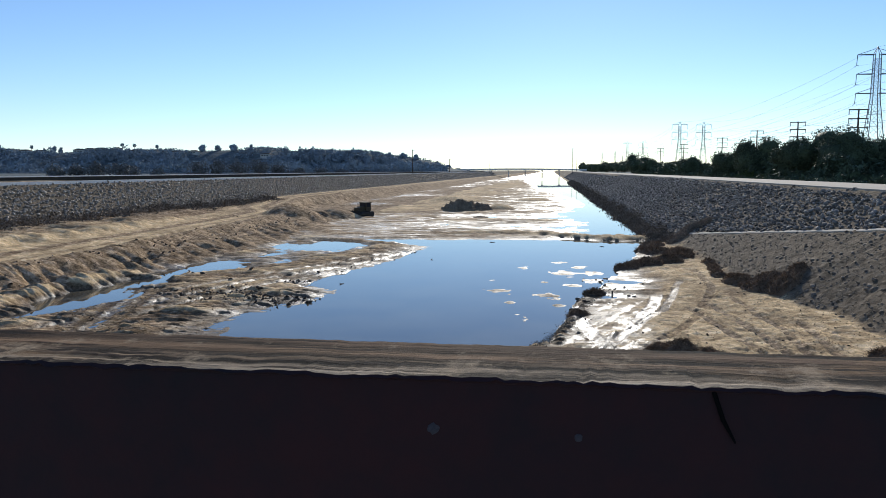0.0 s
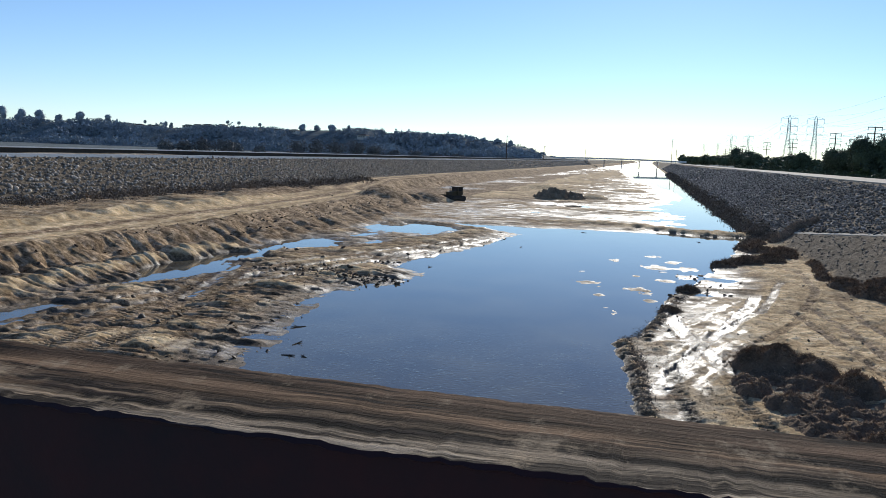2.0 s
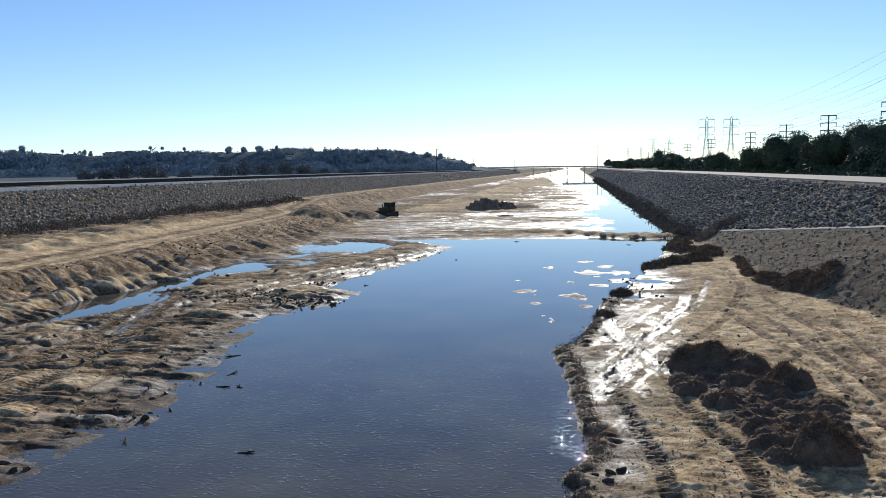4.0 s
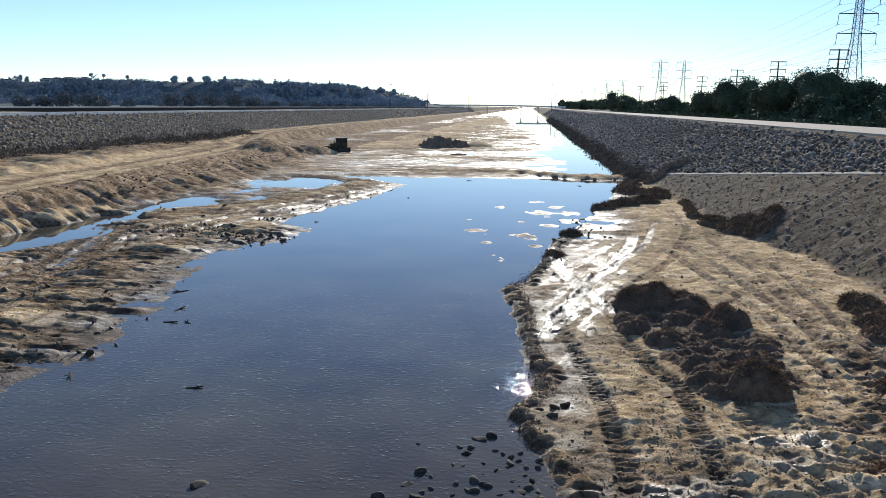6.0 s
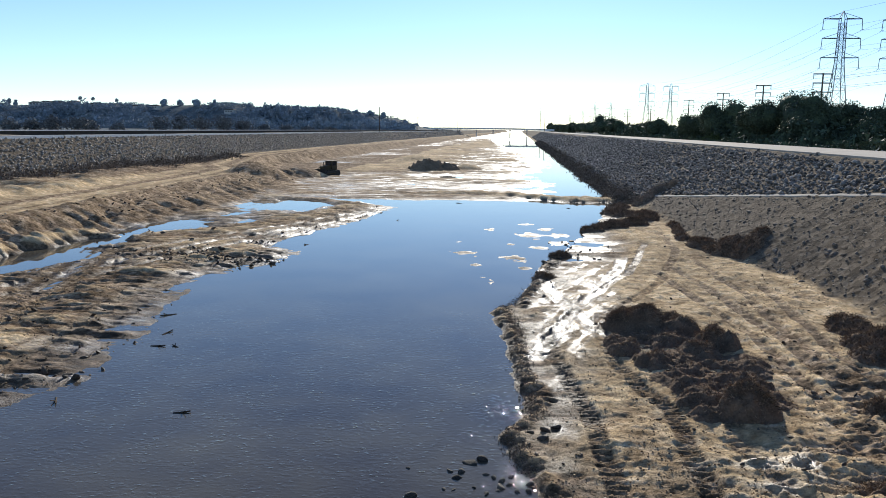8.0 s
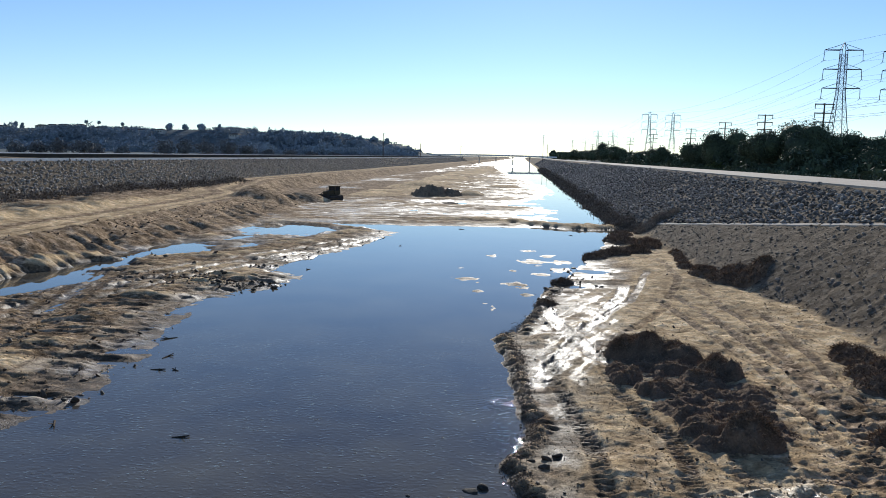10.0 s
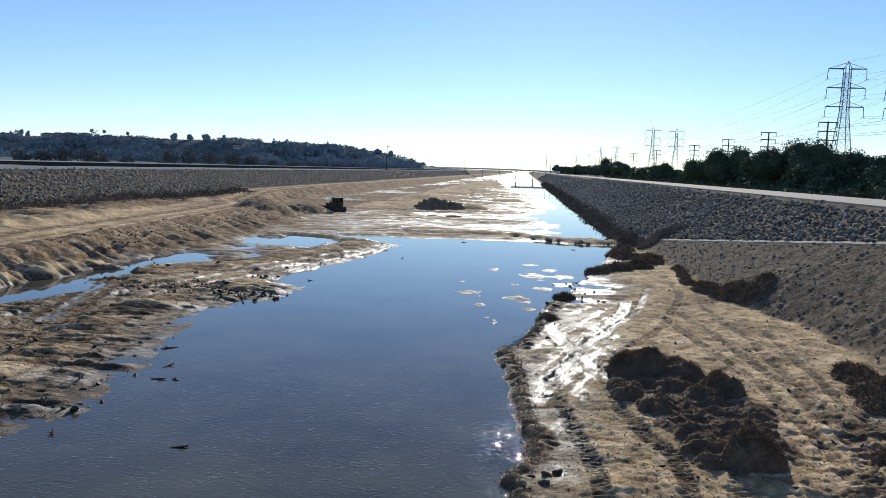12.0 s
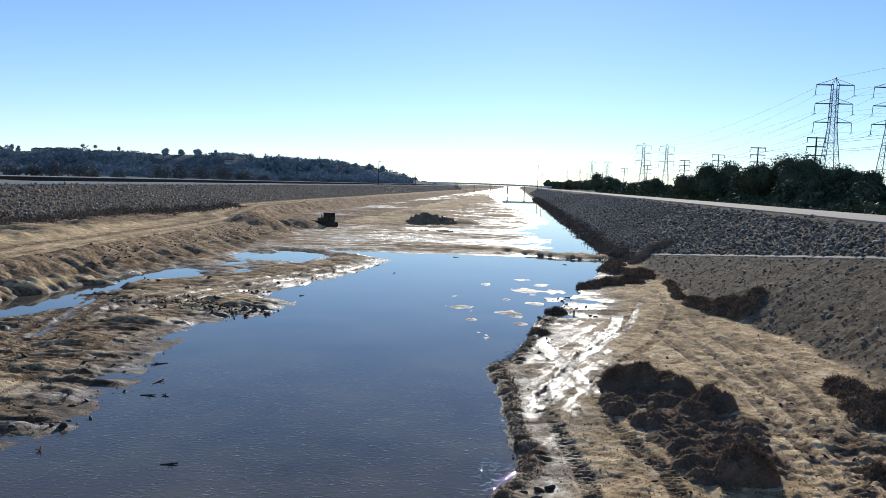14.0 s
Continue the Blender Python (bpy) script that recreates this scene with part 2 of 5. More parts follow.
def land(X, Y):
    """Height, wetness, paleness and gravel of the ground at X, Y."""
    wob = 0.6 * fbm(X * 0.35, Y * 0.35, 3, 4) + 0.25 * fbm(X * 1.7, Y * 1.7, 5, 3)
    left = along(Y, (5, -18.5), (24, -18.1), (27, -17.4), (36, -18.1), (42, -19.8), (49, -20.7), (53, -19.6), (60, -16.8), (63.6, -20.8),
                 (68, -21.2), (75, -19.2), (80, -17.5), (98, -15.9), (104, -22), (113, -40))
    right = along(Y, (5, 3), (17, 1.6), (19.5, 1.1), (24.5, -0.6), (26.4, 0.4), (28, 0.5), (34, -0.2), (39, -0.5), (42.2, -1.4), (43.2, 0.1),
                  (48, 0.4), (54, 1.5), (59, 2.2), (62, 3.5), (75, 6.3), (90, 9.8), (104, 11.9), (110, 13.0), (140, 14.2), (4000, 14.2))
    slick = np.exp(-(((X - 2.9 - 0.13 * (Y - 40)) / 2.2) ** 2 + ((Y - 46) / 12.0) ** 2))
    slick = np.maximum(slick, 0.36 * np.exp(-((X - 1.9) / 0.9) ** 2) * smooth(46, 38, Y) * smooth(17, 20, Y))
    comb = fbm((X - 0.28 * Y) * 1.5, Y * 0.22, 93, 4)
    swirl = fbm((X + 0.30 * Y) * 1.1, (Y - 0.30 * X) * 0.25, 95, 4)
    rough = fbm(X * 0.8, Y * 1.3, 11, 5)
    streak = fbm(X * 0.12 + Y * 0.05, Y * 0.9 - X * 0.15, 23, 4)
    dl, dr = left + wob - X, X - right - 0.5 * wob
    # mud flats beside the pool
    flat = 0.40 * smooth(0, 6, dl) + 0.15 * streak * smooth(0, 4, dl) + 0.09 * rough * smooth(-0.3, 1.5, dl)
    strip = along(Y, (20, -35.5), (52, -35.8), (62, -36.2), (70, -35.8), (77, -34.0), (84, -32.0), (97, -31.0), (127, -30.5), (143, -34))
    width = along(Y, (20, 1.5), (48, 2.5), (53, 4.5), (59, 2.0), (65, 1.0), (71, 2.4), (84, 4.0), (97, 6.0), (127, 7.5), (140, 6.0))
    flat = flat - 0.85 * np.clip(0.85 + 0.9 * fbm(X * 0.11, Y * 0.07, 27, 3), 0, 1) * np.exp(-((X - strip + 1.8 * wob) / (1.55 * width)) ** 2) * smooth(-2, 2, dl - 6)
    flat = flat + 0.75 * np.exp(-((X + 40.2) / 1.9) ** 2) * smooth(70, 61, Y)
    flat = flat - 0.55 * np.exp(-(((X + 31) + 0.35 * (Y - 50)) / 1.0) ** 2 - ((Y - 46) / 5.0) ** 2)
    flat = flat - 0.75 * np.clip(1.25 - np.hypot((X + 36.2) / 3.6, (Y - 54.5) / 3.6) + 0.5 * wob, 0, 1) - 0.5 * np.clip(1.2 - np.hypot((X + 29.5) / 3.5, (Y - 44.5) / 1.3) + 0.5 * wob, 0, 1)
    churned = np.clip(1.15 * np.exp(-((X - 11.0) / 4.6) ** 2 - ((Y - 21.5) / 4.2) ** 2) + 0.8 * np.exp(-((X - 14.0) / 2.6) ** 2 - ((Y - 29) / 4.0) ** 2) + 0.55 * smooth(21.5, 19.5, Y), 0, 1)
    sand = 0.10 * smooth(0, 0.35, dr) + 0.42 * smooth(0, 5, dr) + 0.32 * smooth(5, 15, dr) + 0.018 * rough * smooth(-0.3, 1.0, dr) + 0.10 * fbm(X * 0.25, Y * 0.25, 31, 3) * smooth(1, 4, dr)
    ridged = 1 - np.abs(fbm(X * 0.55, Y * 1.15, 81, 5)) * 1.6
    churn = 1 - np.abs(fbm(X * 1.3 + 3, Y * 1.9, 83, 4)) * 1.5
    flat = flat + 0.065 * fbm(X * 0.35 + 5, Y * 2.2 - 0.3 * X, 87, 5, 0.6) * smooth(0.1, 2, dl) + (0.035 * (ridged - 0.4) + 0.045 * (churn - 0.4)) * smooth(0.2, 3, dl) * smooth(0.0, 0.3, flat + 0.12)
    crumb = fbm(X * 3.1, Y * 3.1, 85, 4, 0.65)
    sand = sand + (0.030 * (churn - 0.4) + 0.022 * crumb + 0.055 * swirl + 0.05 * fbm(X * 0.9 + 0.3 * Y, Y * 0.8, 117, 3)) * (1 - 0.5 * slick) * smooth(0.3, 2, dr) + (0.03 * comb + 0.035 * fbm((X - 0.28 * Y) * 3.2, Y * 0.45, 97, 4)) * slick
    heaved = fbm(X * 0.42 - 0.1 * Y, Y * 0.75 + 0.22 * X, 89, 5, 0.58)
    sand = sand + churned * (0.12 * heaved + 0.05 * (churn - 0.4) + 0.03 * crumb) * smooth(0.5, 2, dr)
    # low ridges of dark mud reaching into the pool
    combed = np.exp(-((X - 6.2 - 0.10 * (Y - 65)) / 3.6) ** 4 - ((Y - 65.5) / 8.5) ** 4)
    fingers = fbm(X * 0.22 + 0.05 * Y, Y * 0.95 + 0.12 * X, 111, 3)
    sand = sand * (1 - 0.72 * combed) + combed * (0.02 + 0.22 * fingers)
    # dark sodden lip along the shore
    sand = sand + 0.15 * np.exp(-((dr - 0.50) / 0.40) ** 2) * (0.5 + 0.9 * churn) * smooth(70, 50, Y)
    # wheel and crawler tracks
    trod, sheen, berm = np.zeros_like(X), np.zeros_like(X), np.zeros_like(X)
    for pts, half, deep, lug, shine, side in RUTS:
        cx = along(Y, *pts) + 0.10 * vnoise(Y * 0.3, Y * 0 + side, 90)
        ends = smooth(pts[0][0] - 1, pts[0][0] + 1, Y) * smooth(pts[-1][0] + 1, pts[-1][0] - 1, Y)
        d = np.abs(X - cx)
        if not side:
            band = smooth(half + 0.9, half, d) * ends * 0.8
            flat = flat * (1 - band) + band * np.clip(flat, 0.14, 0.30)
        tread = deep * (0.55 + 0.45 * np.sign(np.sin(Y * 6.2832 / lug + 3.0 * (X - cx)))) if lug else deep * (0.8 + 0.35 * vnoise(X * 4, Y * 1.2, 79))
        dent = -tread * smooth(half + 0.06, half - 0.06, d) + 0.6 * deep * np.exp(-((d - half - 0.12) / 0.11) ** 2) * (0.7 + 0.6 * vnoise(X * 3, Y * 3, 78))
        mark = smooth(half + 0.08, half - 0.05, d) * ends
        trod = np.maximum(trod, mark * (0.6 if lug else 1.0) * (0.45 + 0.55 * (vnoise(X * 2, Y * 2, 77) > -0.2)))
        sheen = np.maximum(sheen, shine * mark)
        berm = np.maximum(berm, np.exp(-((d - half - 0.16) / 0.14) ** 2) * ends * (vnoise(X * 1.5, Y * 0.6, 76) > -0.35))
        if side:
            sand = sand + dent * ends * smooth(0.2, 0.8, dr)
        else:
            flat = flat + dent * ends * smooth(0.2, 0.8, dl)
    pool = -0.5 * smooth(0, 3, np.minimum(-dl, -dr))
    z = np.where(dl > 0, flat, np.where(dr > 0, sand, pool))
    # mud and foam patches standing out of the pool
    for k, (px, py, pr) in enumerate(((1.4, 74.1, 2.0), (-4.1, 62.6, 1.5), (-5.4, 68.2, 0.9), (-0.2, 60.5, 1.4), (3.8, 69.3, 1.5), (4.0, 74.8, 1.6), (-1.5, 50.8, 0.8), (-2.4, 52.4, 0.6),
                                      (0.7, 56.3, 0.7), (-2.7, 77.8, 1.0), (1.0, 83, 0.9), (3.0, 79, 1.2), (-0.5, 68, 0.7), (-3.0, 57.0, 0.6), (2.0, 66.5, 1.0))):
        d = np.hypot((X - px) / 0.62, (Y - py) / 0.9) / pr + 0.75 * fbm(X * 1.6, Y * 1.1, 101 + k, 3)
        z = np.maximum(z, np.where(d < 1.6, 0.07 * (0.95 - d), -9))
    # the far bed: bars of mud between sheets of water
    bars = 0.20 * fbm(X * 0.04, Y * 0.06, 41, 5) + 0.15 + 0.12 * fbm(X * 0.16, Y * 0.22, 43, 5) + 0.09 * (0.5 - np.abs(fbm(X * 0.3 + 0.1 * Y, Y * 0.16, 45, 4)))
    edge = along(Y, (113, 3.0), (126, 4.7), (147, 6.5), (172, 1.3), (215, 8.5), (280, 7.9), (450, -10), (650, -25), (1200, -40))
    far = bars * smooth(0, 6, edge + 3 * wob - X) - 0.4 * smooth(0, 4, X - edge - 3 * wob)
    far = far + 0.45 * np.exp(-((X + 42 - 0.05 * (Y - 200)) / 20) ** 2) * smooth(150, 180, Y) - 0.35 * np.exp(-((Y - 205 + 0.2 * X) / 7) ** 2 - ((X + 52) / 16) ** 2) - 0.3 * np.exp(-((Y - 300) / 18) ** 2 - ((X + 40) / 30) ** 2)
    far = np.where(X > 14.2, 0.3 * smooth(14.2, 15.5, X), far)
    z = z * (1 - smooth(103, 112, Y + wob)) + far * smooth(103, 112, Y + wob)
    # a low causeway across the channel
    causeway = along(X, (-40, 121), (-17, 116), (-8, 119), (0, 117.5), (6, 113), (14, 113))
    z = np.maximum(z, 0.62 * np.exp(-((Y - causeway + wob) / 2.4) ** 4) * smooth(-24, -12, X) * smooth(17, 15, X) * (1 + 0.25 * rough) - 0.06)
    # pushed-up bench on the far side, its bank in lobes
    foot = along(Y, (0, -42.5), (55, -40.8), (62, -40.5), (68, -39.0), (83, -37.2), (106, -36.5), (146, -40), (160, -52), (200, -62), (400, -62))
    crest = along(Y, (0, -45.5), (58, -43.5), (71, -43.8), (93, -45.0), (117, -46.5), (146, -50), (160, -58), (200, -66), (400, -66))
    swing = 0.66 * (Y + 0.8 * X) + 3.2 * fbm(Y * 0.13, Y * 0.0, 51, 3) + 0.5 * fbm(X * 0.5, Y * 0.5, 53, 3)
    lobes = 1 - np.clip(0.75 + 0.8 * vnoise(Y * 0.23, Y * 0.0, 54), 0.05, 1.3) * (1 - np.abs(np.sin(swing)) ** 0.42)
    foot2 = foot + 1.1 * (lobes - 0.5)
    up = np.clip((foot2 - X) / (foot2 - crest + 0.3 * wob), 0, 1)
    benchz = 1.9 * up ** 0.9 - 0.95 * (1 - lobes) * np.sin(np.pi * np.clip(up, 0, 1)) + 0.10 * (ridged - 0.4) * smooth(0.0, 0.2, up) * smooth(-4, 0, X - crest) + 0.30 * np.exp(-((X - crest + 1.0) / 1.0) ** 2) * (1 + 0.8 * fbm(X * 0.4, Y * 0.4, 55, 3)) - 0.12 * smooth(-2, -4, X - crest) + 0.05 * rough
    lane = fbm((X - crest) * 0.55, Y * 0.025, 59, 4)
    wheel = fbm((X - crest) * 1.3, Y * 0.02, 60, 3)
    benchz = benchz + (0.10 * lane + 0.06 * wheel) * smooth(-0.8, -2.5, X - crest)
    bank = along(Y, (0, -57), (80, -57), (95, -57), (113, -60), (150, -68), (180, -74), (400, -74))
    benchz = benchz + (0.75 + 0.3 * fbm(X * 0.2, Y * 0.35, 57, 4)) * smooth(0, 2.5, bank - X + wob) * smooth(170, 120, Y)
    benchz = benchz + 1.2 * smooth(-60, -76, X) * smooth(120, 200, Y)
    z = np.where(X < foot2, np.maximum(z, benchz), z)
    # heaps of sand in the bed
    for hx, hy, hr, hz in ((-12.5, 192, 4.0, 1.2), (-30, 235, 9, 1.0), (-44, 152, 5.5, 1.8), (-49, 140, 6, 1.5), (-5, 250, 7, 0.8)):
        d = np.hypot(X - hx, (Y - hy) * 0.8) / hr
        z = z + hz * np.clip(1 - d * d, 0, 1) ** 1.1 * (1 + 0.10 * rough)
    # levees
    lap = along(Y, (20, 2.6), (46, 2.6), (52, 2.0), (60, 0.0))
    rs = (X - RIGHT_TOE) * LEVEE / (RIGHT_TOP - RIGHT_TOE) - 0.5 * lap * smooth(25, 17, X)
    z = np.maximum(z, np.minimum(rs + 0.06 * rough, LEVEE))
    z = np.where(X > RIGHT_TOP + 12, LEVEE - 0.3 * smooth(0, 3, X - RIGHT_TOP - 12) + 0.25 * fbm(X * 0.1, Y * 0.1, 61, 4) * smooth(0, 6, X - RIGHT_TOP - 12), z)
    ls = 2.3 + (LEFT_TOE - X) * (LEFT_Z - 2.3) / (LEFT_TOE - LEFT_TOP)
    z = np.where(X < LEFT_TOE + 2, np.maximum(z, np.minimum(ls, LEFT_Z)), z)
    z = np.where(X < LEFT_TOP - 9, LEFT_Z - 2.0 * smooth(0, 8, LEFT_TOP - 9 - X) + 0.3 * fbm(X * 0.05, Y * 0.05, 63, 3), z)
    # bluff
    inland = -X / np.maximum(Y, 1.0)
    top = along(inland, (0.115, 0), (0.135, 5), (0.167, 15), (0.20, 20), (0.247, 24), (0.40, 29), (0.73, 28), (1.2, 34), (2.5, 38))
    rise = smooth(860, 1010, Y + 30 * fbm(X * 0.01, Y * 0.003, 71, 3))
    z = np.where(X < -95, z + (top + 3) * rise * (1 + 0.10 * fbm(X * 0.012, Y * 0.012, 73, 4)) + 5 * np.maximum(fbm(X * 0.02, Y * 0.01, 75, 4), 0) * smooth(820, 900, Y) * smooth(980, 900, Y) * smooth(0.12, 0.2, inland), z)
    z = np.where(Y < 3, np.maximum(z, -0.4), z)
    wet = np.clip(1 - (z - 0.03) / 0.30 + 0.35 * streak + 0.2 * rough, 0, 1)
    inbed = (X > -60) & (X < np.where(Y > 104, 13.4, 15.5))
    wet = np.where(inbed, wet, 0)
    foreshore = smooth(21.8, 19.0, Y - 0.5 * (X - 3) + wob) * smooth(0, 1.0, dr) * (X < 9)
    wet = np.clip(wet + slick * (0.9 + 0.8 * rough) + np.where(X > -12, 0.22, 0.0) * trod + 0.4 * sheen + 0.3 * foreshore, 0, 1)
    pale = np.where(X > -5, smooth(0.08, 0.42, z + 0.05 * streak + 0.1 * rough), smooth(0.18, 0.75, z + 0.25 * streak + 0.1 * rough))
    pale = np.clip(pale * np.where((X > -40) & (X < -14), 1.0, np.where(X < -40, along(crest - X + 0.7 * lane, (0, 0.0), (3.0, 0.0), (3.4, 0.9), (4.3, 0.9), (4.7, 0.15), (5.6, 0.2), (6.0, 1.0), (7.8, 1.0), (8.3, 0.05), (10.4, 0.10), (10.8, 0.95), (15.0, 0.95), (16, 0.3), (18, 0.3)) + 0.35 * wheel - 0.35 * smooth(90, 130, Y), 0.95)), 0, 1)
    pale = np.where((X < foot2) & (X > crest - 1), 0.04 + 0.25 * rough, pale)
    pale = np.clip(np.where((X > -5) & (X < 24), pale * (0.95 + 0.40 * swirl + 0.25 * comb) * (1 - churned * (0.45 - 1.1 * heaved)) * (1 - 0.9 * combed), pale) - np.where(X > -12, 1.15, -0.55) * trod - np.where(X > -12, -0.15, 0.6) * berm, 0, 1)
    woods = np.where((X < -90) | (X > 42), 1.0, 0.0)
    gravel = np.where((X > 15.3) & (X < RIGHT_TOP), 1.0, 0) * smooth(15.3, 16.5, X - lap + 0.8 * wob)
    gravel = np.where((X < LEFT_TOE + 0.5) & (X > LEFT_TOP), 1.0, gravel)
    weave = fbm((X - 0.28 * Y) * 3.2, Y * 0.45, 97, 4) + 0.5 * fbm((X + 0.4 * Y) * 2.6, Y * 0.4, 99, 3)
    wipe = fbm((X - 0.42 * Y) * 2.0, (Y + 0.42 * X) * 0.16, 121, 4, 0.62) + 0.7 * fbm((X + 0.35 * Y) * 2.2, (Y - 0.35 * X) * 0.16, 123, 4, 0.62)
    gloss = np.clip(smooth(0.16, 0.62, slick * (0.30 + 1.0 * wipe + 0.2 * weave)) * 0.85 + sheen * (0.45 + 0.9 * weave) * smooth(-0.2, 0.5, slick + 0.2) + 0.8 * foreshore * (0.35 + 1.2 * rough) + 0.6 * combed * (z < 0.12) + wet * smooth(100, 125, Y) * (0.04 + 0.5 * rough) + 0.75 * wet * smooth(-12, -20, X) * (0.3 + streak + 0.5 * rough) , 0, 1) * inbed
    return z, wet, pale, gravel, woods, gloss


def steps(*runs):
    """Grid lines from (start, end, step) runs, end to end."""
    out = []
    for a, b, s in runs:
        out += list(np.arange(a, b, s))
    return np.array(out)


def build_ground():
    xs = np.concatenate([-np.geomspace(2600, 92, 120), steps((-91, -60, 0.7), (-60, -46, 0.4), (-46, -34, 0.2), (-34, -22, 0.22), (-22, -15, 0.15), (-15, -8, 0.5), (-8, -2, 0.25), (-2, 15, 0.072), (15, 19, 0.16), (19, 40, 0.45)), np.geomspace(40, 2600, 60)])
    ys = [-600.0, -400, -250, -150, -100, -60, -30, -10, 0, 6, 10, 13, 15]
    while ys[-1] < 4600:
        y = ys[-1]
        ys.append(y + max(0.072, y * 0.0029 if y < 60 else (y * 0.0056 if y < 260 else y * 0.012)))
    ys = np.array(ys)
    X, Y = np.meshgrid(xs, ys)
    z, wet, pale, gravel, woods, gloss = land(X, Y)
    me = bpy.data.meshes.new("ground")
    nx, ny = len(xs), len(ys)
    idx = np.arange(nx * ny).reshape(ny, nx)
    quads = np.stack([idx[:-1, :-1], idx[:-1, 1:], idx[1:, 1:], idx[1:, :-1]], -1).reshape(-1, 4)
    me.vertices.add(nx * ny)
    me.vertices.foreach_set("co", np.stack([X, Y, z], -1).astype(np.float32).ravel())
    me.loops.add(quads.size)
    me.loops.foreach_set("vertex_index", quads.astype(np.int32).ravel())
    me.polygons.add(len(quads))
    me.polygons.foreach_set("loop_start", np.arange(0, quads.size, 4, dtype=np.int32))
    me.polygons.foreach_set("use_smooth", np.ones(len(quads), dtype=bool))
    for name, a in (("wet", wet), ("pale", pale), ("gravel", gravel), ("woods", woods), ("gloss", gloss)):
        at = me.attributes.new(name, "FLOAT", "POINT")
        at.data.foreach_set("value", a.astype(np.float32).ravel())
    me.update(calc_edges=True)
    me.materials.append(GROUND)
    return tagged(new("ground", me), "sandy brown river bed with wet mud banks and levees", "ground", kind="structure")


ground = build_ground()


def box(bm, x0, x1, y0, y1, z0, z1):
    m = Matrix.Translation(((x0 + x1) / 2, (y0 + y1) / 2, (z0 + z1) / 2)) @ Matrix.Diagonal((x1 - x0, y1 - y0, z1 - z0, 1))
    return bmesh.ops.create_cube(bm, size=1, matrix=m)["verts"]


def beam(bm, a, b, r, sides=6, r2=None):
    """A round bar from a to b."""
    a, b = Vector(a), Vector(b)
    d = b - a
    m = Matrix.Translation((a + b) / 2) @ d.to_track_quat("Z", "Y").to_matrix().to_4x4()
    bmesh.ops.create_cone(bm, cap_ends=True, segments=sides, radius1=r, radius2=r if r2 is None else r2, depth=d.length, matrix=m)


def part(name, bm, mat, parent=None, label="", even=False):
    me = bpy.data.meshes.new(name)
    bm.to_mesh(me)
    bm.free()
    if even:
        me.polygons.foreach_set("use_smooth", [True] * len(me.polygons))
    me.materials.append(mat)
    ob = new(name, me)
    ob.parent = parent
    return tagged(ob, label) if label else ob


def sheet(name, x0, x1, y0, y1, z, mat, nx=1, ny=1):
    bm = bmesh.new()
    bmesh.ops.create_grid(bm, x_segments=nx, y_segments=ny, size=0.5, matrix=Matrix.Translation(((x0 + x1) / 2, (y0 + y1) / 2, z)) @ Matrix.Diagonal((x1 - x0, y1 - y0, 1, 1)))
    return part(name, bm, mat)


tagged(sheet("water", -60, 15.0, -40, 3000, 0.0, WATER), "shallow still water reflecting the sky", "water", kind="structure")

# ---- the bridge rail before the camera ----
RAIL_Y, RAIL_Z = 0.67, EYE - 0.188


def rail_wood():
    """Old board: brown and smooth on the far side, a dark split, and a bleached, frayed near edge."""
    m, n, l, b = material("weathered_rail_timber")
    grain = noise_tex(n, l, coords(n, l, (1.6, 30, 30)), 1.6, 8, 0.7)
    knots = noise_tex(n, l, coords(n, l, (5, 11, 11)), 0.9, 5)
    stray = noise_tex(n, l, coords(n, l, (2.2, 8, 8)), 1.0, 6, 0.65)
    xyz = n.new("ShaderNodeSeparateXYZ")
    tc = n.new("ShaderNodeTexCoord")
    l.new(tc.outputs["Object"], xyz.inputs[0])
    across = n.new("ShaderNodeMapRange")
    across.inputs["From Min"].default_value, across.inputs["From Max"].default_value = RAIL_Y, RAIL_Y + 0.14
    l.new(xyz.outputs["Y"], across.inputs["Value"])
    ad = n.new("ShaderNodeMath")
    ad.operation = "MULTIPLY_ADD"
    l.new(stray, ad.inputs[0])
    ad.inputs[1].default_value = 0.42
    l.new(across.outputs[0], ad.inputs[2])
    tone = ramp(n, l, ad.outputs[0], (0.22, (0.25, 0.20, 0.145)), (0.40, (0.20, 0.155, 0.108)), (0.45, (0.016, 0.012, 0.010)), (0.52, (0.020, 0.014, 0.011)), (0.56, (0.14, 0.10, 0.065)), (0.66, (0.05, 0.034, 0.023)), (0.74, (0.125, 0.080, 0.048)), (1.1, (0.075, 0.048, 0.031)))
    tone = mixed(n, l, 1.0, tone, ramp(n, l, grain, (0.38, grey(0.14)), (0.5, grey(1.0)), (0.62, grey(2.0))), "MULTIPLY")
    tone = mixed(n, l, ramp(n, l, knots, (0.58, grey(0.0)), (0.72, grey(0.7))), tone, (0.24, 0.15, 0.08))
    gaps = noise_tex(n, l, coords(n, l, (3.5, 42, 42)), 1.0, 4, 0.6)
    tone = mixed(n, l, ramp(n, l, gaps, (0.55, grey(0.0)), (0.60, grey(0.92))), tone, (0.012, 0.009, 0.008))
    frayed = noise_tex(n, l, coords(n, l, (14, 9, 9)), 1.0, 6, 0.7)
    tone = mixed(n, l, ramp(n, l, frayed, (0.57, grey(0.0)), (0.67, grey(0.75))), tone, (0.30, 0.23, 0.155))
    l.new(tone, b.inputs["Base Color"])
    b.inputs["Roughness"].default_value = 0.95
    b.inputs["Specular IOR Level"].default_value = 0.05
    bump(n, l, b, mixed(n, l, 0.5, grain, stray), 1.0, 0.010)
    return m


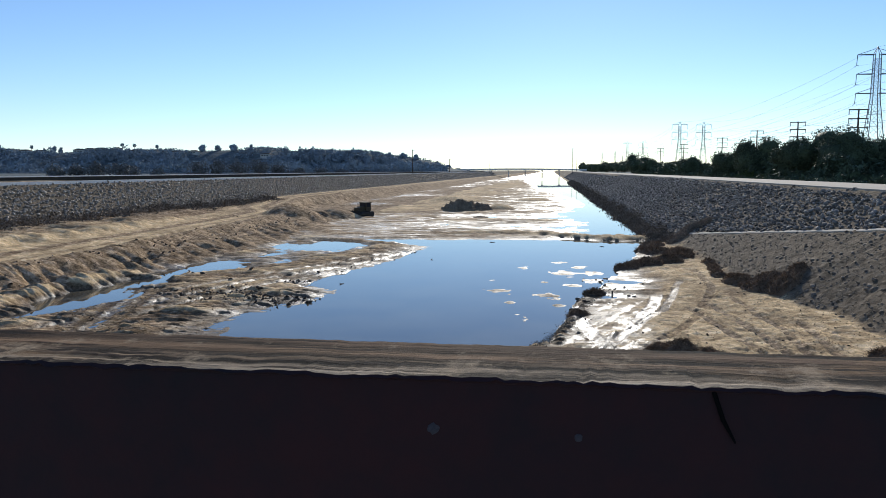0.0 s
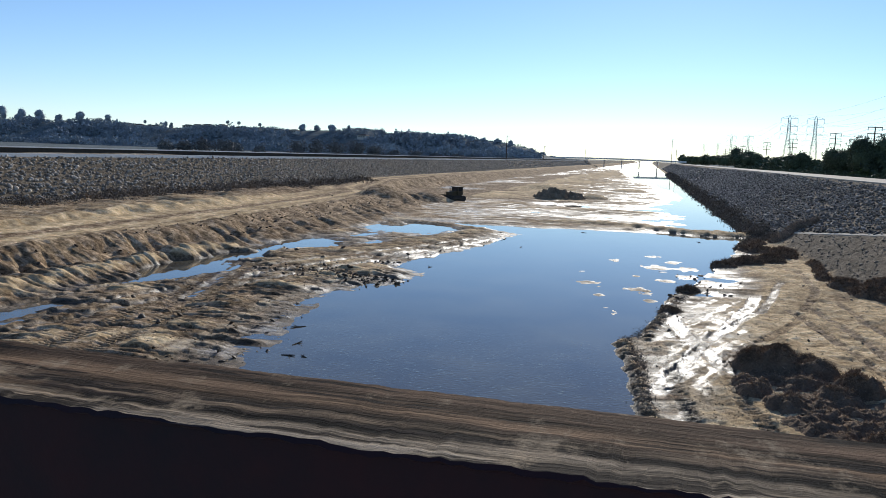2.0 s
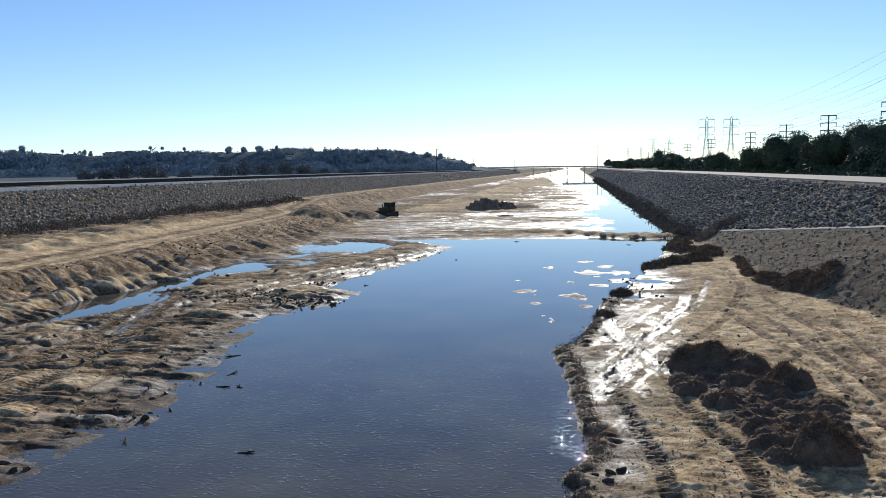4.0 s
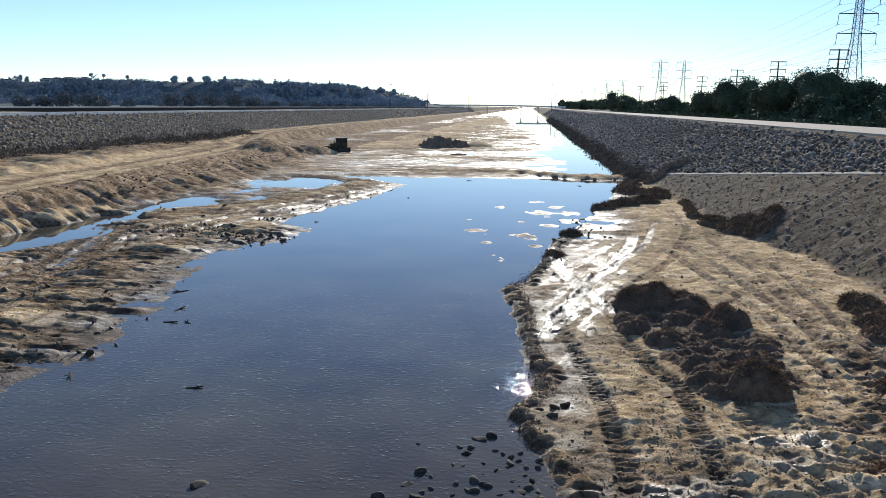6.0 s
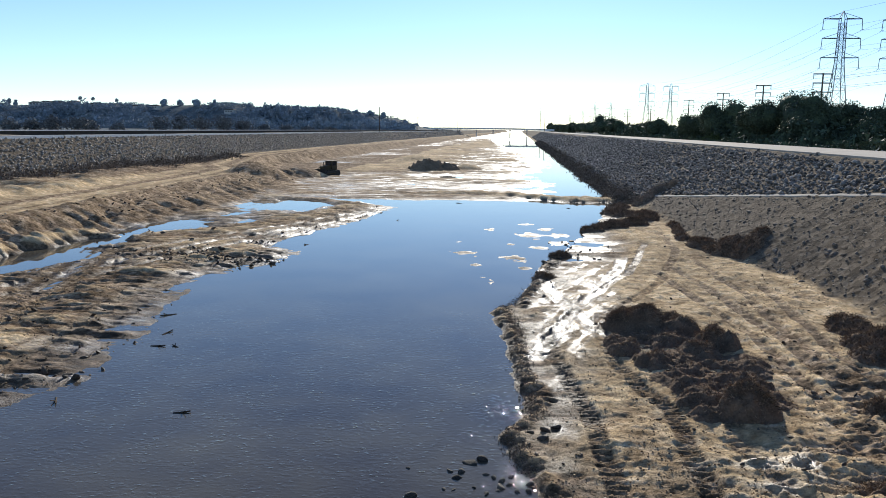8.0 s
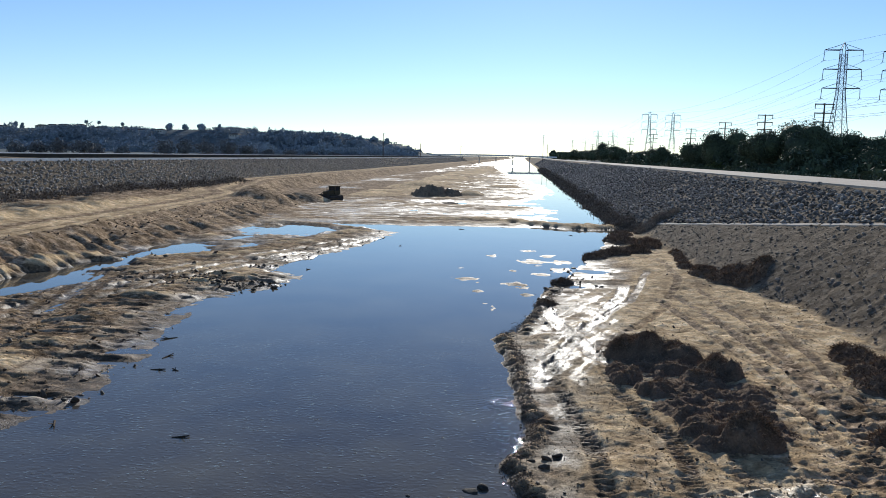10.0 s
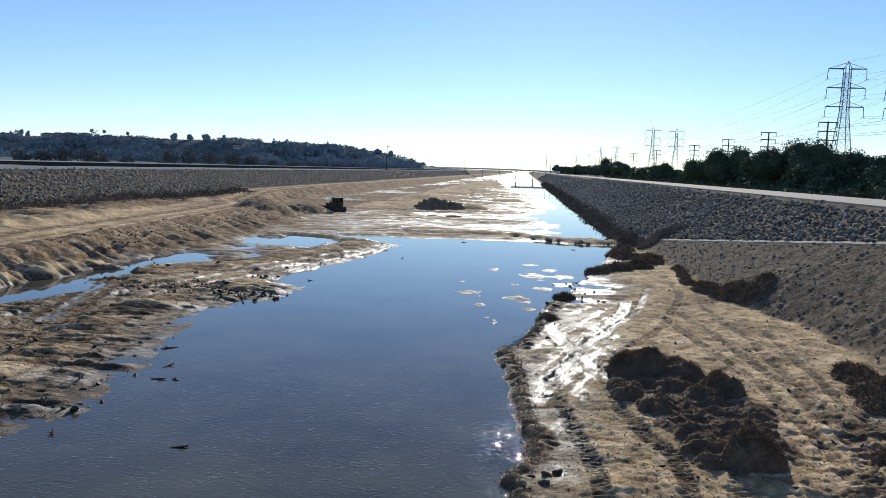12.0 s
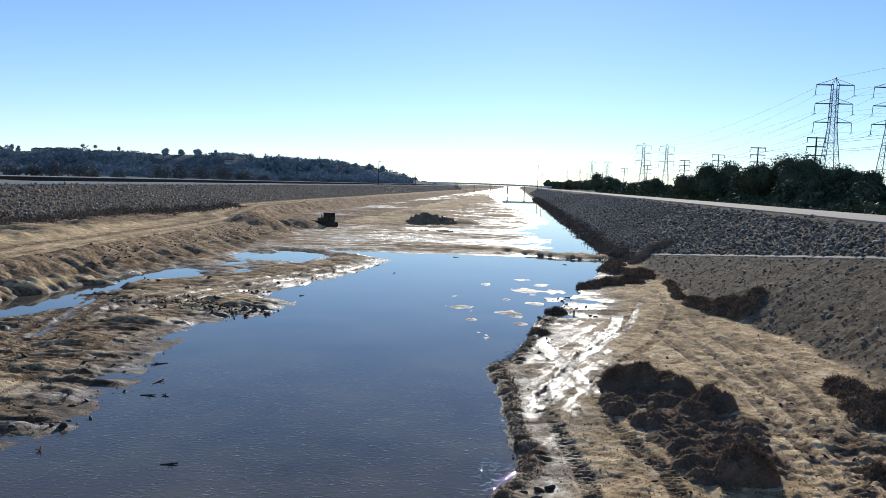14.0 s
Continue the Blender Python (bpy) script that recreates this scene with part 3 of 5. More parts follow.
RAILWOOD = rail_wood()
CHIP = plain("bare_paint_chip", (0.04, 0.036, 0.04), (0.085, 0.075, 0.08), 60.0, 0.9, 0.0)
TAR = plain("crack_black", (0.004, 0.004, 0.004), (0.008, 0.007, 0.007), 5.0, 1.0, 0.0)
# red paint taken down to near black, with the near side's shade in it
RAILFACE = plain("shaded_red_rail_paint", (0.012, 0.009, 0.011), (0.045, 0.010, 0.010), 4.0, 0.75, 0.004)


def build_rail():
    root = tagged(new("bridge_railing"), "weathered timber bridge railing with dark red face", "railing")
    bm = bmesh.new()
    n = 900
    prev = None
    for i in range(n + 1):
        x = -3.5 + 7.0 * i / n
        ring = []
        for j, (y, z) in enumerate(((0.004, -0.005), (0.0, -0.002), (0.003, 0.0), (0.035, 0.0), (0.07, 0.0), (0.105, 0.0), (0.136, 0.0), (0.14, -0.002), (0.136, -0.005))):
            w = 0.0010 * noise.noise((x * 14, j * 1.7, 0)) + (0.0012 * noise.noise((x * 55, j * 0.4, 4)) + 0.0018 * noise.noise((x * 140, j * 0.4, 9)) + 0.0030 * min(0, noise.noise((x * 22, 3.0, 1)))) * (1 if j < 4 else 0.35)
            ring.append(bm.verts.new((x, RAIL_Y + y + (w if j in (0, 1, 2, 7, 8) else 0), RAIL_Z + z + (w * 1.1 if 1 <= j <= 7 else 0))))
        if prev:
            for a in range(len(ring) - 1):
                bm.faces.new((prev[a], ring[a], ring[a + 1], prev[a + 1]))
            bm.faces.new((prev[-1], ring[-1], ring[0], prev[0]))
        prev = ring
    bmesh.ops.recalc_face_normals(bm, faces=bm.faces)
    bm.faces.ensure_lookup_table()
    # cap's near side and underside take the face's dark colour as painted shade
    for k, fc in enumerate(bm.faces):
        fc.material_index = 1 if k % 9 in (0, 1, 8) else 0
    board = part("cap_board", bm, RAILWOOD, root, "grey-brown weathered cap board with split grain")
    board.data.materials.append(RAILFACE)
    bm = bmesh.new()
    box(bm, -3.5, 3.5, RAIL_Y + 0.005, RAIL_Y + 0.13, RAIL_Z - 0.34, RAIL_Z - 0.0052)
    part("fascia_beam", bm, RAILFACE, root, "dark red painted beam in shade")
    for cx, cz, w in ((-0.105, -0.050, 0.0055), (0.028, -0.052, 0.004), (0.25, -0.10, 0.003)):
        bm = bmesh.new()
        bmesh.ops.create_icosphere(bm, subdivisions=2, radius=1, matrix=Matrix.Translation((cx, RAIL_Y + 0.005, RAIL_Z + cz)) @ Matrix.Diagonal((w, 0.0012, w, 1)))
        for p in bm.verts:
            p.co += Vector((1, 0, 1)) * 0.35 * w * noise.noise(p.co * 300)
        part("paint_chip", bm, CHIP, root, "small pale chip in the dark paint")
    bm = bmesh.new()
    beam(bm, (0.143, RAIL_Y + 0.004, RAIL_Z - 0.004), (0.152, RAIL_Y + 0.004, RAIL_Z - 0.03), 0.0022, 5)
    beam(bm, (0.152, RAIL_Y + 0.004, RAIL_Z - 0.03), (0.163, RAIL_Y + 0.004, RAIL_Z - 0.05), 0.0022, 5, 0.001)
    part("crack", bm, TAR, root, "black crack running down the face")
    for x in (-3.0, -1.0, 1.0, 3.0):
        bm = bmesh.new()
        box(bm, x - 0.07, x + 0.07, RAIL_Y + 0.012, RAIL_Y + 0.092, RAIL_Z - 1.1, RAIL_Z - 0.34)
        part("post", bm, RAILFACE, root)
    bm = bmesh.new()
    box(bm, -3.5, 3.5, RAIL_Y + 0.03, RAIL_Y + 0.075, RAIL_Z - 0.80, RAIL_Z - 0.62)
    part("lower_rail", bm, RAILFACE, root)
    return tagged(root, group="sections of the bridge railing")


railing = build_rail()
for k in (-5, -4, -3, -2, -1, 1, 2, 3, 4):
    copy_thing(railing, Matrix.Translation((7.0 * k, 0, 0)))
bm = bmesh.new()
box(bm, -90, 45, -5, RAIL_Y + 0.16, RAIL_Z - 1.7, RAIL_Z - 1.1)
tagged(part("bridge_deck", bm, CONCRETE), "grey concrete bridge deck", "bridge deck", kind="structure")

# roads on the levees
bm = bmesh.new()
box(bm, RIGHT_TOP - 0.2, RIGHT_TOP + 11.8, 2, 2600, LEVEE - 0.2, LEVEE + 0.06)
tagged(part("levee_road", bm, ROAD), "pale dusty levee road", "road", kind="structure")
bm = bmesh.new()
box(bm, LEFT_TOP - 7.5, LEFT_TOP - 1.0, 2, 2600, LEFT_Z - 0.2, LEFT_Z + 0.02)
tagged(part("levee_road_far", bm, ROAD), "pale paved path on top of the levee", "road", kind="structure")

# ---- things ----
rng = np.random.default_rng(7)


def mesh_of(name, verts, faces, mat, even=False):
    """A mesh from arrays of corners and of equal-sided faces."""
    me = bpy.data.meshes.new(name)
    faces = np.asarray(faces, dtype=np.int32)
    k = faces.shape[1]
    me.vertices.add(len(verts))
    me.vertices.foreach_set("co", np.asarray(verts, dtype=np.float32).ravel())
    me.loops.add(faces.size)
    me.loops.foreach_set("vertex_index", faces.ravel())
    me.polygons.add(len(faces))
    me.polygons.foreach_set("loop_start", np.arange(0, faces.size, k, dtype=np.int32))
    if even:
        me.polygons.foreach_set("use_smooth", np.ones(len(faces), dtype=bool))
    me.update(calc_edges=True)
    me.materials.append(mat)
    return me


def height(x, y):
    return land(np.atleast_1d(np.asarray(x, float)), np.atleast_1d(np.asarray(y, float)))[0]


def lump(level, seed, flatten=0.7, jag=0.32):
    """Corners and faces of one angular stone about 1 m across."""
    bm = bmesh.new()
    bmesh.ops.create_icosphere(bm, subdivisions=level, radius=0.5)
    r = np.random.default_rng(seed)
    cuts = r.normal(size=(7, 3))
    cuts /= np.linalg.norm(cuts, axis=1)[:, None]
    v = np.array([p.co[:] for p in bm.verts])
    for c in cuts:
        over = v @ c - r.uniform(0.17, 0.38)
        v = v - np.maximum(over, 0)[:, None] * c
    v = v * r.uniform(1 - jag, 1 + jag, 3) * (1, 1, flatten)
    f = np.array([[q.index for q in p.verts] for p in bm.faces])
    bm.free()
    return v, f


STONES_FINE = [lump(2, k, 0.62, 0.42) for k in range(8)]
STONES = [lump(1, 40 + k, 0.62, 0.42) for k in range(8)]
CLODS = [lump(2, 80 + k, 0.5, 0.45) for k in range(8)]


def turned(n, tilt=0.5):
    """n random turns, mostly about the upright."""
    a, b, c = rng.uniform(0, 6.28, n), rng.normal(0, tilt, n), rng.normal(0, tilt, n)
    ca, sa, cb, sb, cc, sc = np.cos(a), np.sin(a), np.cos(b), np.sin(b), np.cos(c), np.sin(c)
    z = np.zeros(n)
    o = np.ones(n)
    rz = np.stack([np.stack([ca, -sa, z], -1), np.stack([sa, ca, z], -1), np.stack([z, z, o], -1)], 1)
    rx = np.stack([np.stack([o, z, z], -1), np.stack([z, cb, -sb], -1), np.stack([z, sb, cb], -1)], 1)
    ry = np.stack([np.stack([cc, z, sc], -1), np.stack([z, o, z], -1), np.stack([-sc, z, cc], -1)], 1)
    return ry @ rx @ rz


def many_stones(name, x, y, z, size, mat, kinds=None, tilt=0.5):
    kinds = kinds or STONES
    turn = turned(len(x), tilt)
    vs, fs, base = [], [], 0
    pick = rng.integers(0, len(kinds), len(x))
    for k, (v, f) in enumerate(kinds):
        i = np.where(pick == k)[0]
        if not len(i):
            continue
        p = np.einsum("nij,vj->nvi", turn[i], v) * size[i][:, None, None] + np.stack([x[i], y[i], z[i]], -1)[:, None]
        vs.append(p.reshape(-1, 3))
        fs.append((f[None] + (base + np.arange(len(i)) * len(v))[:, None, None]).reshape(-1, 3))
        base += len(i) * len(v)
    return mesh_of(name, np.concatenate(vs), np.concatenate(fs), mat)


def jittered(x0, x1, y0, y1, step):
    gx, gy = np.meshgrid(np.arange(x0, x1, step), np.arange(y0, y1, step))
    gx, gy = gx.ravel(), gy.ravel()
    return gx + rng.uniform(-0.5, 0.5, gx.size) * step, gy + rng.uniform(-0.5, 0.5, gx.size) * step


def ramp_line(x):
    return 96.0 - (x - 19.0) * 6.0


def levee_face(x):
    return (x - RIGHT_TOE) * LEVEE / (RIGHT_TOP - RIGHT_TOE)


BRUSH = plain("dry_brush", (0.085, 0.058, 0.038), (0.36, 0.25, 0.16), 2.0, 0.95, 0.0, random=0.7)
PALEBRUSH = plain("pale_dry_brush", (0.17, 0.135, 0.10), (0.42, 0.34, 0.26), 2.0, 0.95, 0.0, random=0.5)
DULLBRUSH = plain("dull_brush", (0.10, 0.080, 0.060), (0.29, 0.235, 0.18), 2.0, 0.95, 0.0, random=0.5)
CLOD = plain("dark_mud_clod", (0.045, 0.033, 0.023), (0.13, 0.095, 0.062), 2.0, 0.7, 0.03, random=0.3)
DUNE = plain("mound_earth", (0.16, 0.115, 0.075), (0.42, 0.31, 0.20), 1.0, 0.97, 0.14)
HEAP = plain("dug_earth", (0.070, 0.048, 0.032), (0.30, 0.208, 0.138), 2.2, 0.97, 0.14)
LEAF = plain("dark_foliage", (0.038, 0.054, 0.030), (0.090, 0.115, 0.060), 1.0, 0.75, 0.0, random=0.45)
# far foliage: distance haze is put into this pale blue-grey colour
HAZYLEAF = plain("hazed_foliage", (0.20, 0.24, 0.28), (0.32, 0.36, 0.39), 0.3, 0.9, 0.0, random=0.22)
BROWNLEAF = plain("bare_brown_crown", (0.13, 0.13, 0.125), (0.22, 0.21, 0.20), 0.3, 0.9, 0.0, random=0.35)
BARK = plain("bark", (0.05, 0.038, 0.028), (0.12, 0.09, 0.065), 3.0, 0.95, 0.01, stretch=(1, 1, 0.2))


def brush_mound(lobes, n, size, label, mat=BRUSH):
    """One heap of earth in lobes (x, y, rx, ry, h), dead brush matted over it and standing out of its edges."""
    root = tagged(new("brush_heap"), label, "brush", "brush on the banks")
    lobes = np.asarray(lobes, float) * (1, 1, 1, 1, 0.72)
    x0, x1 = (lobes[:, 0] - 1.3 * lobes[:, 2]).min(), (lobes[:, 0] + 1.3 * lobes[:, 2]).max()
    y0, y1 = (lobes[:, 1] - 1.3 * lobes[:, 3]).min(), (lobes[:, 1] + 1.3 * lobes[:, 3]).max()
    nx, ny = int(np.clip((x1 - x0) / 0.07, 30, 120)), int(np.clip((y1 - y0) / 0.08, 30, 200))
    X, Y = np.meshgrid(np.linspace(x0, x1, nx), np.linspace(y0, y1, ny))
    H = np.zeros_like(X)
    for k, (cx, cy, rx, ry, h) in enumerate(lobes):
        q = np.hypot((X - cx) / rx, (Y - cy) / ry) + 0.18 * fbm(X * 0.9, Y * 0.9, 7 + k, 4)
        H = np.maximum(H, h * np.clip(1 - q * q, 0, 1) ** 0.8)
    inside, grown = H > 0, np.zeros(H.shape, bool)
    grown[np.unravel_index(H.argmax(), H.shape)] = True
    for _ in range(nx + ny):
        grown[1:] |= grown[:-1]
        grown[:-1] |= grown[1:]
        grown[:, 1:] |= grown[:, :-1]
        grown[:, :-1] |= grown[:, 1:]
        grown &= inside
    H = np.where(grown, H, 0)
    body = smooth(0, 0.2, H)
    H = H * (1 + 0.30 * fbm(X * 0.9, Y * 0.9, 9, 3)) + body * (0.30 * (0.45 - np.abs(fbm(X * 1.1 + 0.3 * Y, Y * 1.3, 15, 5, 0.6))) + 0.05 * fbm(X * 4, Y * 4, 17, 3))
    Z = height(X.ravel(), Y.ravel()).reshape(X.shape) + H - 0.04
    i = np.arange(X.size).reshape(X.shape)
    quads = np.stack([i[:-1, :-1], i[:-1, 1:], i[1:, 1:], i[1:, :-1]], -1).reshape(-1, 4)
    quads = quads[(body.ravel()[quads] > 0).any(1)]
    used, quads = np.unique(quads, return_inverse=True)
    P = np.stack([X, Y, Z], -1).reshape(-1, 3)
    new("earth", mesh_of("earth", P[used], quads.reshape(-1, 4), DUNE if lobes[0][1] > 150 else HEAP, True)).parent = root
    # matted twigs, combed outwards and down, denser on the higher lobes
    gy, gx = np.gradient(Z, Y[1, 0] - Y[0, 0], X[0, 1] - X[0, 0])
    weight = (body * (0.10 + smooth(0.25, 0.9, H) * np.clip(0.5 + 1.2 * fbm(X * 0.8, Y * 0.8, 29, 3), 0, 1.5))).ravel()
    c = rng.choice(X.size, n, p=weight / weight.sum())
    nrm = np.stack([-gx.ravel()[c], -gy.ravel()[c], np.ones(n)], -1)
    nrm /= np.linalg.norm(nrm, axis=1)[:, None]
    p = P[c] + rng.normal(0, 0.04, (n, 3)) - 0.02 * nrm
    d = 0.55 * nrm + rng.normal(0, 0.6, (n, 3)) * (1, 1, 0.6)
    d /= np.linalg.norm(d, axis=1)[:, None]
    w = np.cross(d, rng.normal(size=(n, 3)))
    w /= np.linalg.norm(w, axis=1)[:, None]
    s = size * rng.uniform(0.4, 1.5, n)[:, None] ** 1.5
    v = np.stack([p - w * s * 0.07, p + w * s * 0.07, p + d * s], 1).reshape(-1, 3)
    tagged(new("brush", mesh_of("brush", v, np.arange(3 * n).reshape(n, 3), mat)), "tangled dead twigs", kind="stuff").parent = root
    return root


# stones of the right-hand levee: the nearest are pieces of their own
def riprap():
    root = tagged(new("riprap_bank"), "bank of loose grey riprap boulders", "riprap", kind="structure")
    x, y = jittered(15.4, RIGHT_TOP - 0.25, 30, 330, 0.40)
    keep = (y > ramp_line(x) + 1.0) & ((y < 108) | (x > 16.4)) & (rng.uniform(0, 1, x.size) < np.clip(1.3 - y / 700, 0.3, 1))
    x, y = x[keep], y[keep]
    z = levee_face(x) + rng.uniform(-0.08, 0.14, x.size) - 0.2 * smooth(28.4, 29.5, x)
    size = (0.30 + 0.42 * rng.uniform(0, 1, x.size) ** 2) * np.where(y > 160, 1.3, 1.0)
    near = np.argsort(np.hypot(x, y))[:300]
    rest = np.ones(x.size, bool)
    rest[near] = False
    shared = [mesh_of("stone", v, f, ROCK) for v, f in STONES]
    turn = turned(300)
    for k, i in enumerate(near):
        ob = new("stone", shared[k % 8])
        ob.parent = root
        ob.matrix_basis = Matrix.Translation((x[i], y[i], z[i])) @ Matrix(turn[k].tolist()).to_4x4() @ Matrix.Scale(size[i], 4)
    mid = rest & (y < 130)
    tagged(new("stones_middle", many_stones("stones", x[mid], y[mid], z[mid], size[mid], ROCK, STONES)), kind="stuff").parent = root
    fx, fy = jittered(17.0, RIGHT_TOP - 1.6, 330, 1000, 1.3)
    x, y, rest = np.concatenate([x, fx]), np.concatenate([y, fy]), np.concatenate([rest, np.ones(fx.size, bool)])
    z, size = np.concatenate([z, levee_face(fx)]), np.concatenate([size, rng.uniform(0.9, 1.9, fx.size)])
    mid = rest & (y >= 130)
    tagged(new("stones_far", many_stones("stones", x[mid], y[mid], z[mid], size[mid], ROCK, STONES)), kind="stuff").parent = root


def riprap_left():
    root = tagged(new("riprap_bank"), "long bank of grey-brown riprap boulders", "riprap", kind="structure")
    x, y = jittered(LEFT_TOP + 0.5, LEFT_TOE + 0.5, 66, 420, 0.56)
    fx, fy = jittered(LEFT_TOP + 0.8, LEFT_TOE + 0.5, 420, 1050, 1.2)
    x, y = np.concatenate([x, fx]), np.concatenate([y, fy])
    z = LEFT_Z - (x - LEFT_TOP) * (LEFT_Z - 2.3) / (LEFT_TOE - LEFT_TOP)
    keep = height(x, y) < z + 0.4
    x, y, z = x[keep], y[keep], z[keep]
    size = rng.uniform(0.35, 0.85, x.size) * np.where(y > 420, 1.8, 1)
    near = np.argsort(np.hypot(x, y - 20))[:300]
    rest = np.ones(x.size, bool)
    rest[near] = False
    shared = [mesh_of("stone", v, f, ROCK_TAN) for v, f in STONES]
    turn = turned(300)
    for k, i in enumerate(near):
        ob = new("stone", shared[k % 8])
        ob.parent = root
        ob.matrix_basis = Matrix.Translation((x[i], y[i], z[i])) @ Matrix(turn[k].tolist()).to_4x4() @ Matrix.Scale(size[i], 4)
    tagged(new("stones", many_stones("stones", x[rest], y[rest], z[rest], size[rest], ROCK_TAN, STONES)), kind="stuff").parent = root


def gravel_slope():
    x, y = jittered(15.8, RIGHT_TOP, 28, 112, 0.33)
    keep = (y < ramp_line(x) - 1.0) & (rng.uniform(0, 1, x.size) < 0.8)
    x, y = x[keep], y[keep]
    lapped = x > 15.8 + np.interp(y, (46, 52, 60), (2.6, 2.0, 0.0))
    x, y = x[lapped], y[lapped]
    size = 0.08 + 0.40 * rng.uniform(0, 1, x.size) ** 7 + 0.18 * rng.uniform(0, 1, x.size) ** 2
    tagged(new("gravel", many_stones("gravel", x, y, height(x, y) - 0.1 * size, size, GRAVEL, STONES)), "loose grey-brown gravel and cobbles on the slope", "gravel", kind="stuff")
    # pale edge of the ramp above it
    bm = bmesh.new()
    prev = None
    for k in range(60):
        cx = 17.8 + (RIGHT_TOP - 17.8) * k / 59
        cy = ramp_line(cx)
        row = [bm.verts.new((cx + dx, cy + dx * 0.2, levee_face(cx) + dz + 0.02 * math.sin(k * 1.7))) for dx, dz in ((-0.20, -0.25), (-0.14, -0.02), (0.14, 0.13), (0.20, -0.10))]
        if prev:
            for a in range(3):
                bm.faces.new((prev[a], row[a], row[a + 1], prev[a + 1]))
        prev = row
    bmesh.ops.recalc_face_normals(bm, faces=bm.faces)
    tagged(part("ramp_edge", bm, ROAD), "narrow pale edge of the access ramp", "ramp", kind="structure")


GRAVEL = plain("gravel_stone", (0.11, 0.088, 0.066), (0.34, 0.28, 0.215), 2.0, 0.95, 0.02, random=0.4)
riprap()
riprap_left()
gravel_slope()

# brush heaps
brush_mound(((6.0, 38.0, 1.7, 1.9, 1.25), (7.9, 37.6, 1.1, 1.5, 0.95), (6.9, 35.6, 1.6, 2.0, 0.45), (5.9, 32.2, 1.0, 1.1, 0.85), (4.9, 34.6, 0.8, 1.6, 0.50), (9.2, 34.6, 1.1, 1.1, 1.00), (8.1, 33.4, 0.9, 1.3, 0.60), (7.4, 31.0, 2.2, 3.4, 0.32),
             (6.8, 29.0, 0.9, 1.2, 0.55), (8.1, 26.4, 1.3, 1.1, 1.25), (8.9, 29.4, 1.0, 1.3, 0.65), (7.0, 27.2, 1.1, 1.6, 0.40), (9.4, 27.8, 0.8, 1.2, 0.30), (9.7, 31.4, 0.8, 1.8, 0.25)), 46000, 0.11, "long dark heap of dug-up earth, roots and dead brush")
for lobes, n, size, label in (
        (((15.9, 37.4, 1.0, 1.6, 0.8), (15.6, 35.0, 1.2, 1.1, 0.55), (16.8, 36.0, 1.2, 1.5, 0.6)), 7000, 0.18, "dark brush clump beside the sand at the slope's foot"),
        (((15.0, 32.8, 1.0, 1.2, 0.5), (16.2, 31.5, 0.9, 1.2, 0.6)), 4000, 0.18, "small dark brush clump beside the sand"),
        (((12.6, 26.9, 0.6, 0.7, 0.35),), 1600, 0.16, "small brown tuft of roots and grass on churned sand"),
        (((13.6, 23.6, 0.9, 0.8, 0.40), (12.6, 24.2, 0.7, 0.7, 0.25)), 2200, 0.16, "low brown clump of churned earth and roots"),
        (((10.2, 20.8, 0.9, 0.6, 0.28),), 1500, 0.15, "low brown clump of churned earth and roots"),
        (((15.4, 65.0, 1.1, 2.2, 0.8), (16.4, 62.0, 1.6, 2.2, 0.75), (17.4, 59.6, 1.3, 1.6, 0.7), (18.6, 61.4, 1.1, 1.6, 0.5)), 13000, 0.22, "dark brown dead bushes at the foot of the slope"),
        (((14.9, 70.0, 0.6, 2.4, 0.4), (15.3, 74.0, 0.6, 2.6, 0.4), (15.8, 78.5, 0.6, 2.8, 0.4)), 3600, 0.22, "low dark bushes at the foot of the slope"),
        (((-21.5, 184.0, 4.4, 5.0, 3.0), (-17.6, 186.0, 3.4, 4.0, 1.9)), 5000, 0.28, "brown mound of dug earth and brush in the river bed"),
        (((11.4, 95.0, 1.2, 2.6, 0.5), (12.4, 98.5, 1.2, 3.0, 0.6), (13.4, 102.0, 1.4, 2.6, 0.5)), 4200, 0.26, "dark matted mud and brush beside the causeway"),
        (((7.9, 78.6, 1.6, 2.0, 0.55), (9.8, 80.4, 1.9, 2.4, 0.75), (12.0, 81.8, 1.8, 2.2, 0.60)), 9000, 0.28, "dark matted brush on the water's edge"),
        (((2.6, 60.2, 0.55, 1.0, 0.28), (3.5, 62.0, 0.9, 0.8, 0.35)), 2200, 0.20, "small dark brush tuft at the water's edge"),
        (((1.2, 48.6, 0.9, 0.6, 0.22), (2.0, 52.2, 0.8, 0.9, 0.22)), 1800, 0.18, "small dark tuft of wet weeds on the shore"),
        (((12.6, 92.0, 1.8, 2.5, 0.5), (14.6, 88.0, 1.4, 4.0, 0.7)), 4500, 0.34, "low brown brush along the bank's foot"),
        (((16.6, 103.0, 1.4, 2.2, 0.5), (18.4, 104.5, 1.5, 2.0, 0.7), (20.2, 103.6, 1.2, 1.8, 0.5)), 8000, 0.34, "grey-brown dry bushes at the end of the ramp")):
    brush_mound(lobes, n, size, label, PALEBRUSH if lobes[0][1] > 100 else BRUSH)


